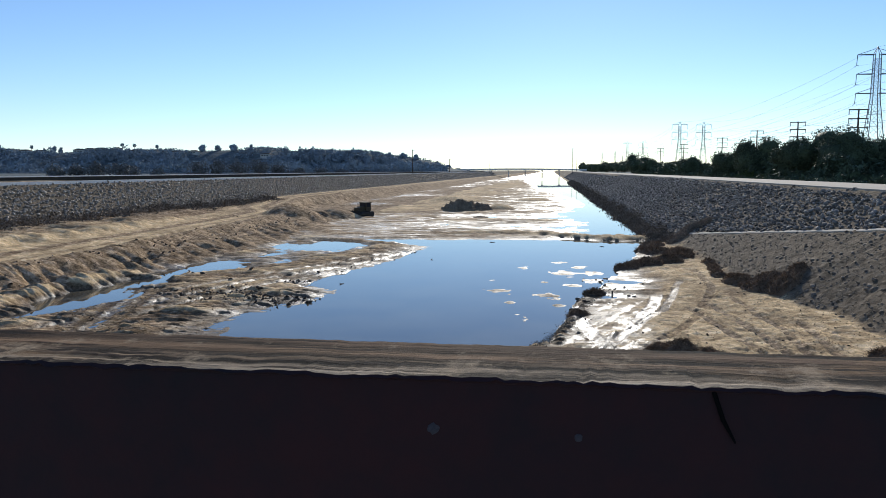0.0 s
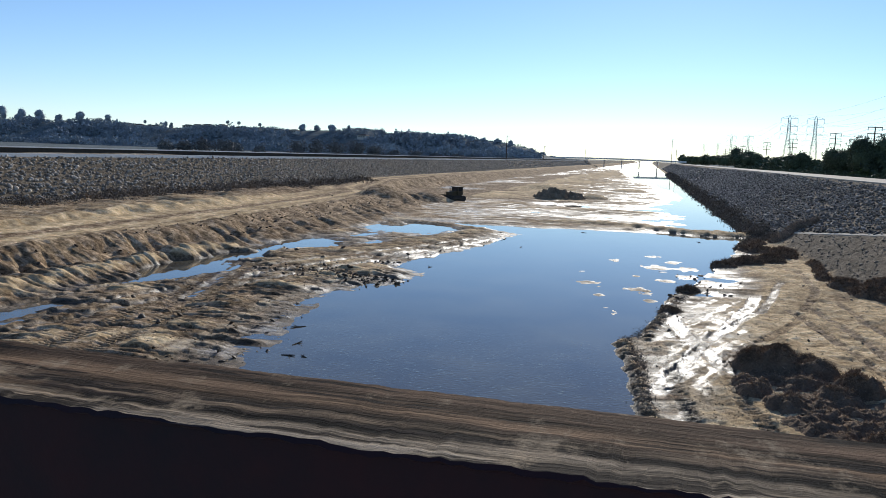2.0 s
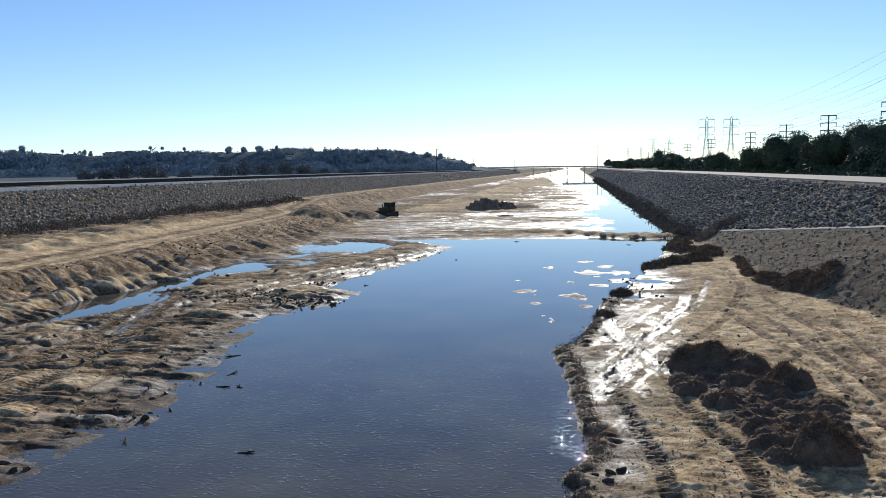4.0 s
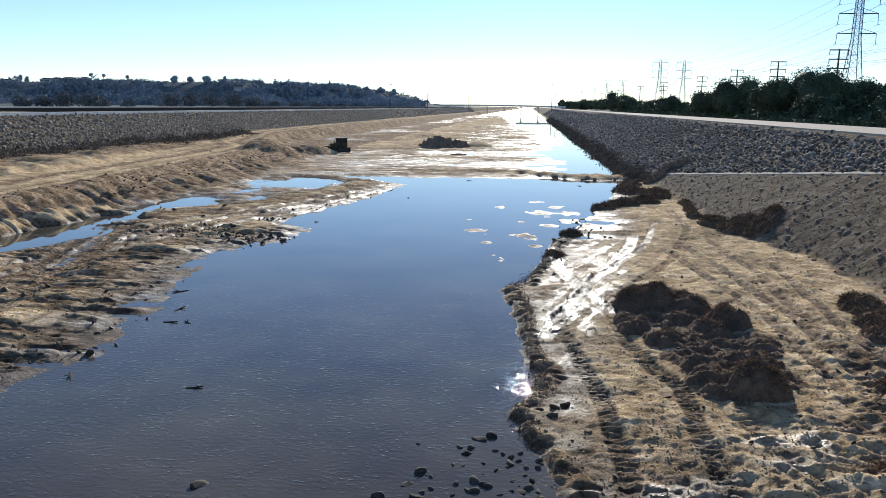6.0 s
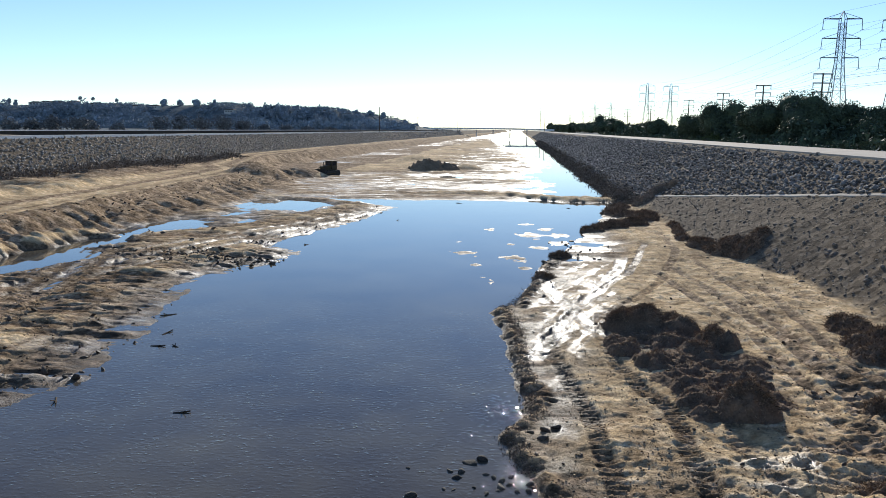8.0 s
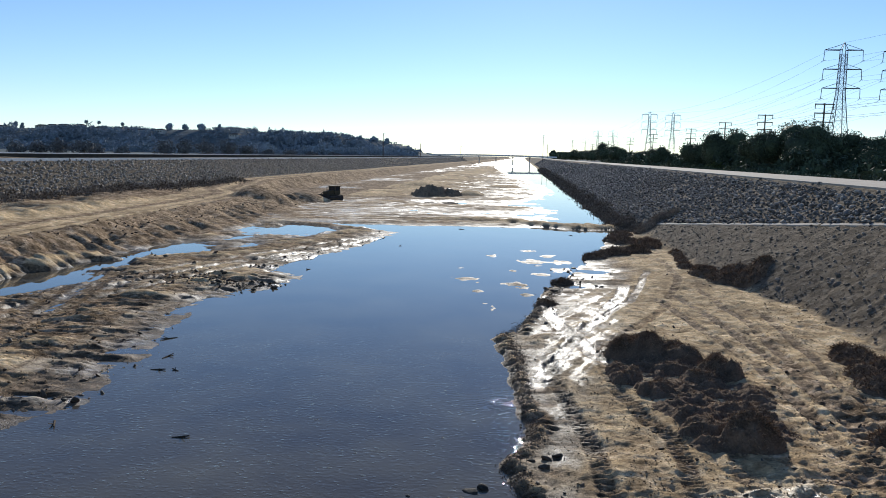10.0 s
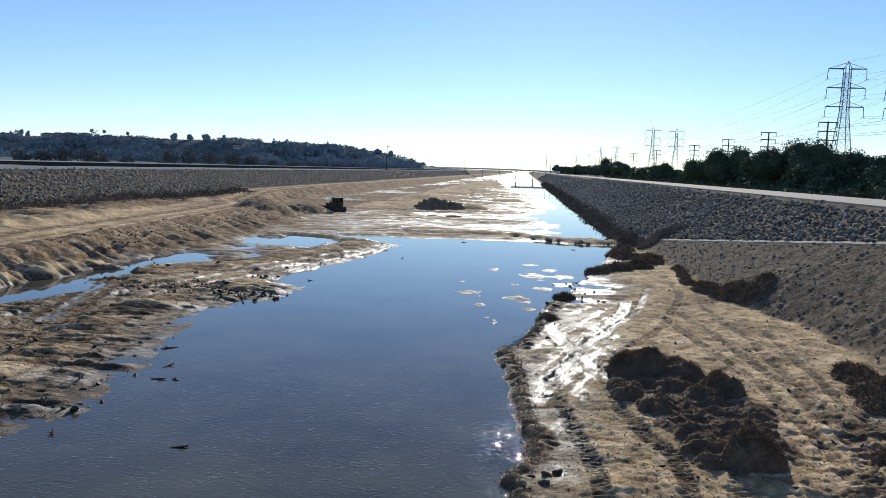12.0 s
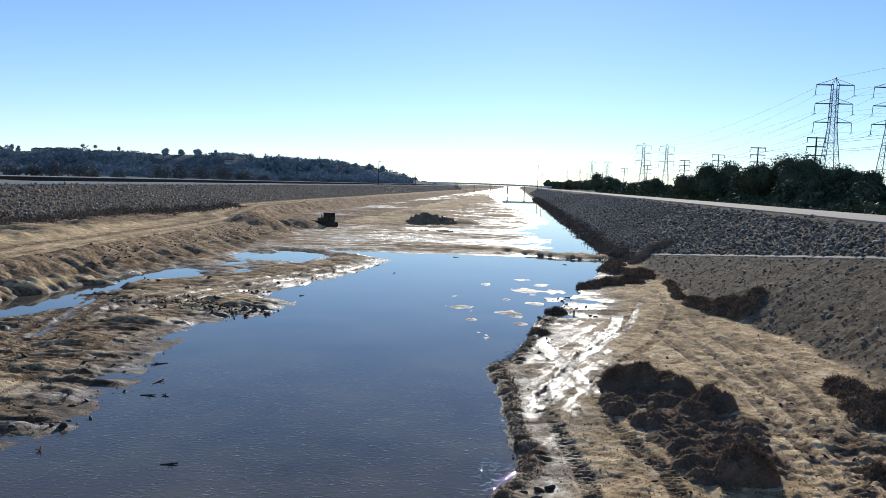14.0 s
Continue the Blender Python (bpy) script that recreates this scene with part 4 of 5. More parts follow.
def brush_band(name, xs, y0, y1, width, h, n, size, label):
    y = rng.uniform(0, 1, n) ** 1.5 * (y1 - y0) + y0
    x = xs(y) + rng.normal(0, width, n)
    clump = np.clip(0.5 + 1.3 * fbm(x * 0.3, y * 0.25, 5, 3), 0.05, 1.5)
    z = height(x, y) + h * clump * rng.uniform(0, 1, n)
    d = rng.normal(size=(n, 3))
    d /= np.linalg.norm(d, axis=1)[:, None]
    w = np.cross(d, rng.normal(size=(n, 3)))
    w /= np.linalg.norm(w, axis=1)[:, None]
    s = (size * (0.6 + y / 250))[:, None] * rng.uniform(0.5, 1.4, n)[:, None]
    p = np.stack([x, y, z], -1)
    v = np.stack([p - w * s * 0.2, p + w * s * 0.2, p + d * s], 1).reshape(-1, 3)
    tagged(new(name, mesh_of(name, v, np.arange(3 * n).reshape(n, 3), DULLBRUSH)), label, "brush", kind="stuff")


brush_band("bank_brush", lambda y: np.full_like(y, 15.2), 106, 620, 0.85, 0.8, 46000, 0.34, "brown brush along the water's edge below the riprap")
brush_band("levee_foot_brush", lambda y: np.full_like(y, -71.8), 66, 190, 1.6, 0.8, 17000, 0.42, "dark dry brush along the foot of the levee")
brush_band("shore_grass", lambda y: np.interp(y, (18, 24.5, 26.4, 34, 39, 42.2, 48, 54, 62), (1.6, -0.1, 0.9, 0.3, 0.1, -0.6, 1.0, 2.1, 4.1)), 22, 60, 0.22, 0.13, 9000, 0.11, "dark wet weeds along the pool's edge")


# clods and loose stones on the mud
def scatter(name, spots, size, label, mat=CLOD, kinds=None, sink=0.1):
    xs, ys = [], []
    for cx, cy, sx, sy, n in spots:
        xs.append(rng.normal(cx, sx, n)), ys.append(rng.normal(cy, sy, n))
    x, y = np.concatenate(xs), np.concatenate(ys)
    z = height(x, y)
    keep = z > -0.02
    x, y, z = x[keep], y[keep], z[keep]
    s = size * (0.35 + rng.uniform(0, 1, x.size) ** 3 * 1.3)
    tagged(new(name, many_stones(name, x, y, np.maximum(z, -0.05) + s * 0.05, s, mat, kinds or CLODS)), label, "mud clods", kind="stuff")


scatter("mud_clods", ((-22.5, 55.0, 2.0, 0.9, 150), (-26.0, 57.0, 2.5, 1.2, 110), (-19.5, 55.6, 1.2, 0.7, 50), (-20.8, 72.5, 1.2, 5, 70), (-17.0, 87, 0.8, 7, 60), (-28, 42, 3, 2, 25),
                      (-24, 36, 3, 3, 30), (-20, 34, 1.2, 4, 25), (-18.5, 28, 0.8, 4, 25), (-33, 64, 3, 8, 50), (-22, 64.5, 1.5, 1, 40)), 0.32, "dark clods of mud scattered over the flats")
scatter("shore_clods", ((0.4, 36, 0.5, 7, 18), (1.5, 50, 0.8, 4, 24), (3.6, 61.5, 0.9, 1.6, 40), (4.5, 66, 1.6, 3, 60), (0.4, 25, 0.5, 1.5, 25), (2.2, 57.5, 0.6, 1.0, 20)), 0.30, "dark sodden clods along the pool's edge")
scatter("spit_clods", ((6, 24, 3, 4, 40), (11, 27, 3, 4, 110), (9, 45, 4, 8, 40), (15, 45, 2, 8, 50), (4, 20, 3, 2, 40), (14, 26, 2, 4, 60)), 0.17, "small clods of earth strewn over the sand")
scatter("bank_clods", ((-43.5, 75, 1.2, 15, 260), (-44.5, 105, 1.6, 15, 260), (-50, 148, 4, 8, 200)), 0.26, "lumps of pushed-up earth along the bench")

CRUMB = plain("sandy_crumb", (0.20, 0.135, 0.075), (0.50, 0.36, 0.21), 3.0, 0.95, 0.02, random=0.4)
scatter("sand_crumbs", ((9, 22, 5, 3, 3000), (13.5, 29, 2.5, 4, 1500), (4, 20, 2.5, 1.5, 1300), (4.2, 26, 1.4, 5, 700), (7.5, 31, 3.2, 5, 1500), (9, 45, 4.5, 9, 1500), (3.5, 40, 2, 6, 600), (16, 45, 1.5, 9, 1200)), 0.07, "small crumbs of sandy earth strewn over the spit", CRUMB, STONES)
scatter("mud_crumbs", ((-22.5, 54.5, 3.0, 1.6, 700), (-26, 40, 4, 6, 900), (-21, 32, 2.5, 6, 900), (-30, 60, 4, 10, 700)), 0.10, "small crumbs of mud strewn over the flats", CRUMB, STONES)

# stones lying in the shallows
shared_rocks = [mesh_of("wet_stone", v, f, plain("wet_stone_surface", (0.03, 0.027, 0.024), (0.12, 0.108, 0.09), 3.0, 0.85, 0.02, random=0.4)) for v, f in STONES_FINE[:4]]
for k in range(76):
    if k < 11:
        x, y = ((-1.2, 22.6), (-0.8, 22.8), (-0.2, 21.5), (-1.2, 19.9), (-2.6, 18.8), (-3.7, 18.7), (-1.5, 18.8), (-4.7, 18.2), (-8.5, 18.6), (-2.8, 20.2), (0.4, 20.1))[k]
        s = 0.45
    else:
        x, y, s = min(rng.normal(-0.9, 1.1), 0.6), min(rng.normal(19.6, 1.2), 22.0), rng.uniform(0.14, 0.40)
    ob = tagged(new("wet_stone", shared_rocks[k % 4]), "wet brown stone lying in shallow water", "stone", "stones in the shallows")
    ob.matrix_basis = Matrix.Translation((x, y, max(float(height(x, y)[0]), -0.06) + 0.06 * s)) @ Matrix.Rotation(rng.uniform(0, 6.28), 4, "Z") @ Matrix.Rotation(rng.uniform(-0.5, 0.5), 4, "X") @ Matrix.Diagonal((s * 1.2, s * 0.9, s * 1.2, 1))


for k, (x, y, s) in enumerate(((-16.4, 33.2, 0.35), (-17.0, 35.5, 0.4), (-15.6, 33.3, 0.2), (-18.6, 38.9, 0.45), (-16.8, 25.9, 0.4), (-11.7, 25.4, 0.3), (-13.2, 83.7, 0.35), (-8.0, 105.1, 0.4), (-18.2, 64.5, 0.25), (6.7, 101.5, 0.35))):
    root = tagged(new("driftwood"), "small dark bit of driftwood in the water", "driftwood", "driftwood in the pool")
    root.matrix_basis = Matrix.Translation((x, y, 0.0)) @ Matrix.Rotation(k * 1.3, 4, "Z")
    bm = bmesh.new()
    beam(bm, (-s, 0, -0.02), (s, 0.1 * s, 0.05), 0.05, 6, 0.025)
    beam(bm, (0, 0.02, 0.0), (0.5 * s, -0.4 * s, 0.12), 0.03, 5, 0.012)
    part("branch", bm, BARK, root)


# ---- trees ----
def leaves(lobes, n, size, stretch=1.0):
    """Corners and faces of n leaf sprays over the outsides of some lobes (x, y, z, radius)."""
    lobes = np.asarray(lobes, float)
    share = lobes[:, 3] ** 2
    i = rng.choice(len(lobes), n, p=share / share.sum())
    d = rng.normal(size=(n, 3))
    d /= np.linalg.norm(d, axis=1)[:, None]
    r = lobes[i, 3] * rng.uniform(0.62, 1.06, n)
    p = lobes[i, :3] + d * r[:, None] * (1, 1, stretch)
    a = np.cross(d + 0.7 * rng.normal(size=(n, 3)), rng.normal(size=(n, 3)))
    a /= np.linalg.norm(a, axis=1)[:, None]
    b = np.cross(a, d + 0.5 * rng.normal(size=(n, 3)))
    b /= np.linalg.norm(b, axis=1)[:, None]
    s = size * rng.uniform(0.5, 1.4, n)[:, None]
    v = np.stack([p - a * s * 0.5, p + b * s * 0.4, p + a * s * 0.6, p - b * s * 0.35], 1).reshape(-1, 3)
    return v, np.arange(4 * n).reshape(n, 4)


def tree(x, y, z, tall, wide, label, n=2600, size=0.5, mat=None, lobes=9, bare=0.25, trunk=0.28, group="trees beside the levee road", core=True):
    root = tagged(new("tree"), label, "tree", group)
    root.location = (x, y, z)
    crown = []
    for k in range(lobes):
        a, q = rng.uniform(0, 6.283), math.sqrt(rng.uniform(0, 1))
        r = rng.uniform(0.15, 0.34) * wide
        hh = rng.uniform(0.15, 1.0)
        reach = (wide / 2 - r * 0.8) * q * (1.1 - 0.6 * hh)
        crown.append((reach * math.cos(a), reach * math.sin(a), tall * bare + (tall * (1 - bare) - 1.2 * r) * hh + 0.35 * r, min(r, tall * 0.32)))
    bm = bmesh.new()
    top = (0.1, 0.05, tall * 0.55)
    beam(bm, (0, 0, -0.3), (0.05, 0, tall * bare), trunk, 8, trunk * 0.8)
    beam(bm, (0.05, 0, tall * bare - 0.1), top, trunk * 0.8, 7, trunk * 0.4)
    for cx, cy, cz, r in crown[:6]:
        beam(bm, (0.05, 0, tall * bare * rng.uniform(0.8, 1.2)), (cx, cy, cz), trunk * 0.45, 5, trunk * 0.12)
    part("trunk", bm, BARK, root)
    v, f = leaves(crown, n, size)
    if core:
        w, q = many_core(crown)
        f = np.concatenate([f, q + len(v)])
        v = np.concatenate([v, w])
    new("crown", mesh_of("crown", v, f, mat or LEAF)).parent = root
    return root


def many_core(crown):
    """Dense dark middles of the lobes, as crumpled shells of quads."""
    vs, fs, base = [], [], 0
    bm = bmesh.new()
    bmesh.ops.create_cube(bm, size=1)
    bmesh.ops.subdivide_edges(bm, edges=bm.edges, cuts=3, use_grid_fill=True)
    v = np.array([p.co.normalized()[:] for p in bm.verts])
    f = np.array([[q.index for q in p.verts] for p in bm.faces])
    bm.free()
    for cx, cy, cz, r in crown:
        vs.append(v * r * 0.74 * rng.uniform(0.85, 1.1, (len(v), 1)) + (cx, cy, cz))
        fs.append(f + base)
        base += len(v)
    return np.concatenate(vs), np.concatenate(fs)


def on_ground(x, y):
    return float(height(x, y)[0])


ROUND = "dark green round-crowned tree beside the levee road"
for x, y, top, wide, n, label in (
        (51, 200, 18.0, 15, 3600, ROUND), (43, 192, 15.5, 9, 2200, "smaller dark green tree in the levee's row"),
        (57, 162, 18.9, 13, 3600, "tall dark green broad tree beside the levee road"), (49.5, 166, 16.8, 9, 2800, ROUND), (64, 165, 17.2, 11, 3000, ROUND), (53, 152, 13.6, 6, 1600, "low dark green tree under taller ones"),
        (69, 160, 15.8, 8, 2400, ROUND), (63, 148, 13.2, 6.5, 1800, "low dark green tree under taller ones"), (73, 158, 13.0, 6, 1500, "low dark green tree under taller ones"),
        (49.5, 282, 15.8, 11, 2200, ROUND), (57, 262, 15.2, 10, 1800, ROUND), (61, 255, 15.0, 11, 1800, ROUND), (60, 235, 15.5, 10, 2000, ROUND),
        (52, 330, 15.5, 13, 1800, ROUND), (46, 360, 16.0, 14, 1800, ROUND), (44, 400, 18.6, 20, 2400, "wide dark green tree clump in the levee's row"), (47, 420, 17.8, 18, 2000, ROUND), (40, 430, 16.5, 16, 1800, ROUND),
        (41, 490, 17.0, 18, 1600, ROUND), (40, 560, 17.0, 20, 1600, ROUND), (41, 640, 18.0, 22, 1500, ROUND), (40, 730, 18.0, 24, 1400, ROUND), (40, 830, 18.0, 24, 1200, ROUND), (42, 950, 19.0, 26, 1200, ROUND), (44, 1080, 21, 14, 600, ROUND)):
    away = max(1.0, 49 / x)
    x, y, top = x * away, y * away, 10 + (top - 10) * away
    z = on_ground(x, y)
    tree(x, y, z, top - z, wide * away * (1.35 if y < 300 else 1.15), label, n=int(n * (4.5 if y < 220 else 2.4)), size=0.15 + y / 950, bare=0.14 if y > 220 else 0.2, lobes=11)


def shrub_row(name, n, x0, x1, y0, y1, h, size, mat, label):
    """Low shrubs along a strip, as many small leaf sprays."""
    x, y = rng.uniform(x0, x1, n), y0 + (y1 - y0) * rng.uniform(0, 1, n) ** 1.4
    c = np.clip(0.5 + fbm(x * 0.25, y * 0.12, 19, 3), 0.05, 1.5)
    p = np.stack([x, y, height(x, y) + h * c * np.sqrt(rng.uniform(0, 1, n))], -1)
    a, b = rng.normal(size=(n, 3)), rng.normal(size=(n, 3))
    s = (size * (0.6 + y / 300))[:, None]
    v = np.stack([p - a * s * 0.35, p + b * s * 0.35, p + a * s * 0.35], 1).reshape(-1, 3)
    tagged(new(name, mesh_of(name, v, np.arange(3 * n).reshape(n, 3), mat)), label, "shrubs", kind="stuff")


GREENSHRUB = plain("green_shrub", (0.05, 0.07, 0.022), (0.12, 0.14, 0.05), 1.0, 0.85, 0.0, random=0.4)
shrub_row("roadside_shrubs", 9000, 42.5, 46, 95, 420, 1.1, 0.55, LEAF, "dark low shrubs along the levee road")
shrub_row("understorey", 22000, 46, 80, 140, 420, 3.4, 0.9, LEAF, "dark undergrowth below the roadside trees")
shrub_row("bright_shrubs", 1500, 45, 48, 178, 200, 1.8, 0.5, GREENSHRUB, "lighter green shrubs between the trees")


# ---- pylons, poles and wires ----
def lattice_tower(tall, label):
    """A slim four-legged lattice tower with three pairs of arms."""
    root = tagged(new("pylon"), label, "pylon", "pylons of the power lines")
    waist = tall * 0.60

    def half(z):
        return 3.3 + (1.05 - 3.3) * min(z / waist, 1.0) if z < waist else 1.05 - 0.25 * (z - waist) / (tall - waist)

    peak = tall - 2.2
    for sx in (-1, 1):
        for sy in (-1, 1):
            bm = bmesh.new()
            beam(bm, (sx * half(0), sy * half(0), -0.5), (sx * 1.05, sy * 1.05, waist), 0.13, 5)
            beam(bm, (sx * 1.05, sy * 1.05, waist), (sx * 0.82, sy * 0.82, peak), 0.12, 5)
            part("leg", bm, STEEL, root)
    bm = bmesh.new()
    z, step = 1.0, 5.5
    levels = []
    while z < peak:
        levels.append(z)
        z += step
        step = max(1.7, step * 0.86)
    for z0, z1 in zip(levels, levels[1:]):
        a, b = half(z0), half(z1)
        for sx, sy, tx, ty in ((-1, -1, 1, -1), (1, -1, 1, 1), (1, 1, -1, 1), (-1, 1, -1, -1)):
            beam(bm, (sx * a, sy * a, z0), (tx * b, ty * b, z1), 0.045, 4)
            beam(bm, (tx * a, ty * a, z0), (sx * b, sy * b, z1), 0.045, 4)
            beam(bm, (sx * b, sy * b, z1), (tx * b, ty * b, z1), 0.045, 4)
    part("bracing", bm, STEEL, root)
    bm = bmesh.new()
    for sx in (-1, 1):
        for sy in (-1, 1):
            beam(bm, (sx * 0.82, sy * 0.82, peak), (0, 0, tall), 0.10, 4)
    part("peak", bm, STEEL, root)
    for k in range(3):
        z = peak - 0.2 - k * tall * 0.147
        for sx in (-1, 1):
            bm = bmesh.new()
            for sy in (-0.8, 0.8):
                beam(bm, (sx * 0.9, sy, z), (sx * 5.6, 0, z), 0.13, 4)
            beam(bm, (sx * 0.6, 0, z + 1.7), (sx * 5.6, 0, z + 0.05), 0.07, 4)
            arm = part("arm", bm, STEEL, root)
            bm = bmesh.new()
            beam(bm, (sx * 5.6, 0, z), (sx * 5.75, 0, z - 3.2), 0.10, 5)
            beam(bm, (sx * 5.75, 0, z - 3.1), (sx * 5.75 - 0.6, 0, z - 3.5), 0.06, 4)
            beam(bm, (sx * 5.75, 0, z - 3.1), (sx * 5.75 + 0.6, 0, z - 3.1), 0.06, 4)
            part("insulator", bm, STEEL, arm)
    return root


TALL = 39.0
PYLON = "grey steel lattice pylon with three pairs of arms"
pylon = lattice_tower(TALL, PYLON)
LINES = ((96.5, ((0, -110), (1, 249), (2, 605), (3, 1010), (4, 1500))), (115.0, ((0, -100), (1, 252), (2, 610), (3, 1000), (4, 1430))))
first = True
for lx, spots in LINES:
    for _, ly in spots:
        m = Matrix.Translation((lx, ly, on_ground(lx, ly)))
        if first:
            pylon.matrix_basis = m
            first = False
        else:
            copy_thing(pylon, m)


def wire(a, b, sag, r=0.05):
    bm = bmesh.new()
    prev = None
    a, b = Vector(a), Vector(b)
    for k in range(25):
        t = k / 24
        p = a.lerp(b, t) - Vector((0, 0, sag * 4 * t * (1 - t)))
        ring = [bm.verts.new(p + Vector((r * math.cos(q), 0, r * math.sin(q)))) for q in (0.5, 2.6, 4.7)]
        if prev:
            for j in range(3):
                bm.faces.new((prev[j], ring[j], ring[(j + 1) % 3], prev[(j + 1) % 3]))
        prev = ring
    return tagged(part("power_line", bm, WIRE), "thin sagging overhead power line", "power line", "overhead power lines")


for lx, spots in LINES:
    for (_, y0), (_, y1) in zip(spots, spots[1:]):
        for k in range(3):
            z = TALL - 2.4 - k * TALL * 0.147 - 3.2 + 7.8
            for sx in (-5.75, 5.75):
                wire((lx + sx, y0, z), (lx + sx, y1, z), 8.0 if y0 > 0 else 6.0, 0.026 if y0 < 300 else 0.04)
        wire((lx, y0, TALL + 7.8), (lx, y1, TALL + 7.8), 6.0, 0.03)


def arm_pole(tall, arms, label):
    root = tagged(new("utility_pole"), label, "utility pole", "poles along the levee")
    bm = bmesh.new()
    beam(bm, (0, 0, -0.5), (0, 0, tall), 0.28, 8, 0.18)
    part("pole", bm, TIMBER_POLE, root)
    for k in range(arms):
        z = tall - 0.2 - k * 2.1
        bm = bmesh.new()
        box(bm, -2.2, 2.2, -0.12, 0.12, z - 0.13, z + 0.13)
        crossarm = part("crossarm", bm, TIMBER_POLE, root)
        for sx in (-2.1, 2.1):
            bm = bmesh.new()
            beam(bm, (sx, 0, z - 0.1), (sx, 0, z - 1.1), 0.09, 6)
            part("insulator", bm, WIRE, crossarm)
    return root


pole = arm_pole(16.2, 3, "dark timber utility pole with three crossarms")
pole.matrix_basis = Matrix.Translation((71, 192, on_ground(71, 192)))
POLES = [(71, 192), (71.5, 238), (71, 281), (74, 350), (71, 430), (71, 520), (70, 640), (70, 780)]
for x, y in POLES[1:]:
    copy_thing(pole, Matrix.Translation((x, y, on_ground(x, y))))
for (x0, y0), (x1, y1) in zip([(71, 100)] + POLES, POLES):
    for k in range(2):
        for sx in (-2.1, 2.1):
            wire((x0 + sx, y0, 23.0 - 2.1 * k), (x1 + sx, y1, 23.0 - 2.1 * k), 0.8, 0.03)


def lamp_post(x, y, tall, label):
    root = tagged(new("street_lamp"), label, "street lamp", "posts on the far levee")
    root.location = (x, y, on_ground(x, y) - 0.2)
    bm = bmesh.new()
    beam(bm, (0, 0, 0), (0, 0, tall), 0.30, 8, 0.2)
    part("pole", bm, TIMBER_POLE, root)
    bm = bmesh.new()
    box(bm, -0.2, 1.6, -0.12, 0.12, tall - 0.5, tall - 0.25)
    part("bracket", bm, TIMBER_POLE, root)


for x, y, top in ((-86, 470, 23.0), (-88, 660, 20.0), (-88, 1100, 24.0), (24, 900, 36.0), (30, 930, 26.0)):
    lamp_post(x, y, top - on_ground(x, y), "tall dark slim pole standing on the levee")


# ---- far levee parapet: a pale rail over a dark strip ----
bm = bmesh.new()
box(bm, LEFT_TOP - 9.6, LEFT_TOP - 9.2, 5, 1050, LEFT_Z - 0.4, LEFT_Z + 0.80)
tagged(part("parapet", bm, plain("dark_hedge_wall", (0.03, 0.028, 0.025), (0.07, 0.065, 0.055), 1.0, 0.95, 0.02)), "low dark parapet along the far levee path", "parapet", kind="structure")
bm = bmesh.new()
box(bm, LEFT_TOP - 9.7, LEFT_TOP - 9.1, 5, 1050, LEFT_Z + 0.804, LEFT_Z + 0.98)
# near white: holds sunlit brightness for coping and kerb, haze for the far bridge
BRIGHT_CONCRETE = plain("brightened_concrete", (0.66, 0.65, 0.62), (0.84, 0.83, 0.80), 0.6, 0.9, 0.0)
tagged(part("parapet_coping", bm, BRIGHT_CONCRETE), "pale concrete coping on the far parapet", "coping", kind="structure")


bm = bmesh.new()
box(bm, LEFT_TOP - 0.5, LEFT_TOP + 0.35, 5, 1050, LEFT_Z - 0.3, LEFT_Z + 0.18)
tagged(part("levee_kerb", bm, BRIGHT_CONCRETE), "pale concrete kerb along the top of the far levee", "kerb", kind="structure")


# ---- far road bridge ----
def far_bridge():
    root = tagged(new("road_bridge"), "low grey concrete road bridge across the channel", "bridge")
    bm = bmesh.new()
    prev = None
    for k in range(31):
        x = -135 + 6 * k
        z = 10.6 + 0.9 * math.sin(math.pi * k / 30)
        ring = [bm.verts.new(p) for p in ((x, 1000, z - 1.1), (x, 1000, z), (x, 1014, z), (x, 1014, z - 1.1))]
        if prev:
            for j in range(4):
                bm.faces.new((prev[j], ring[j], ring[(j + 1) % 4], prev[(j + 1) % 4]))
        prev = ring
    bmesh.ops.recalc_face_normals(bm, faces=bm.faces)
    # bridge concrete is paled to near white in place of distance haze
    part("deck", bm, BRIGHT_CONCRETE, root)
    bm = bmesh.new()
    for k in range(30):
        box(bm, -135 + 6 * k, -129.1 + 6 * k, 999.7, 999.95, 10.6 + 0.9 * math.sin(math.pi * (k + 0.5) / 30), 11.5 + 0.9 * math.sin(math.pi * (k + 0.5) / 30))
    part("parapet", bm, BRIGHT_CONCRETE, root)
    for x in (-100, -78, -56, -34, -12, 10):
        bm = bmesh.new()
        beam(bm, (x, 1007, -1), (x, 1007, 9.2), 0.6, 10)
        box(bm, x - 1.2, x + 1.2, 1001, 1013, 8.9, 9.9)
        part("pier", bm, BRIGHT_CONCRETE, root)


far_bridge()


# ---- bluff: woods, houses, single trees on the skyline ----
def ridge(a, y):
    return -a * y, y


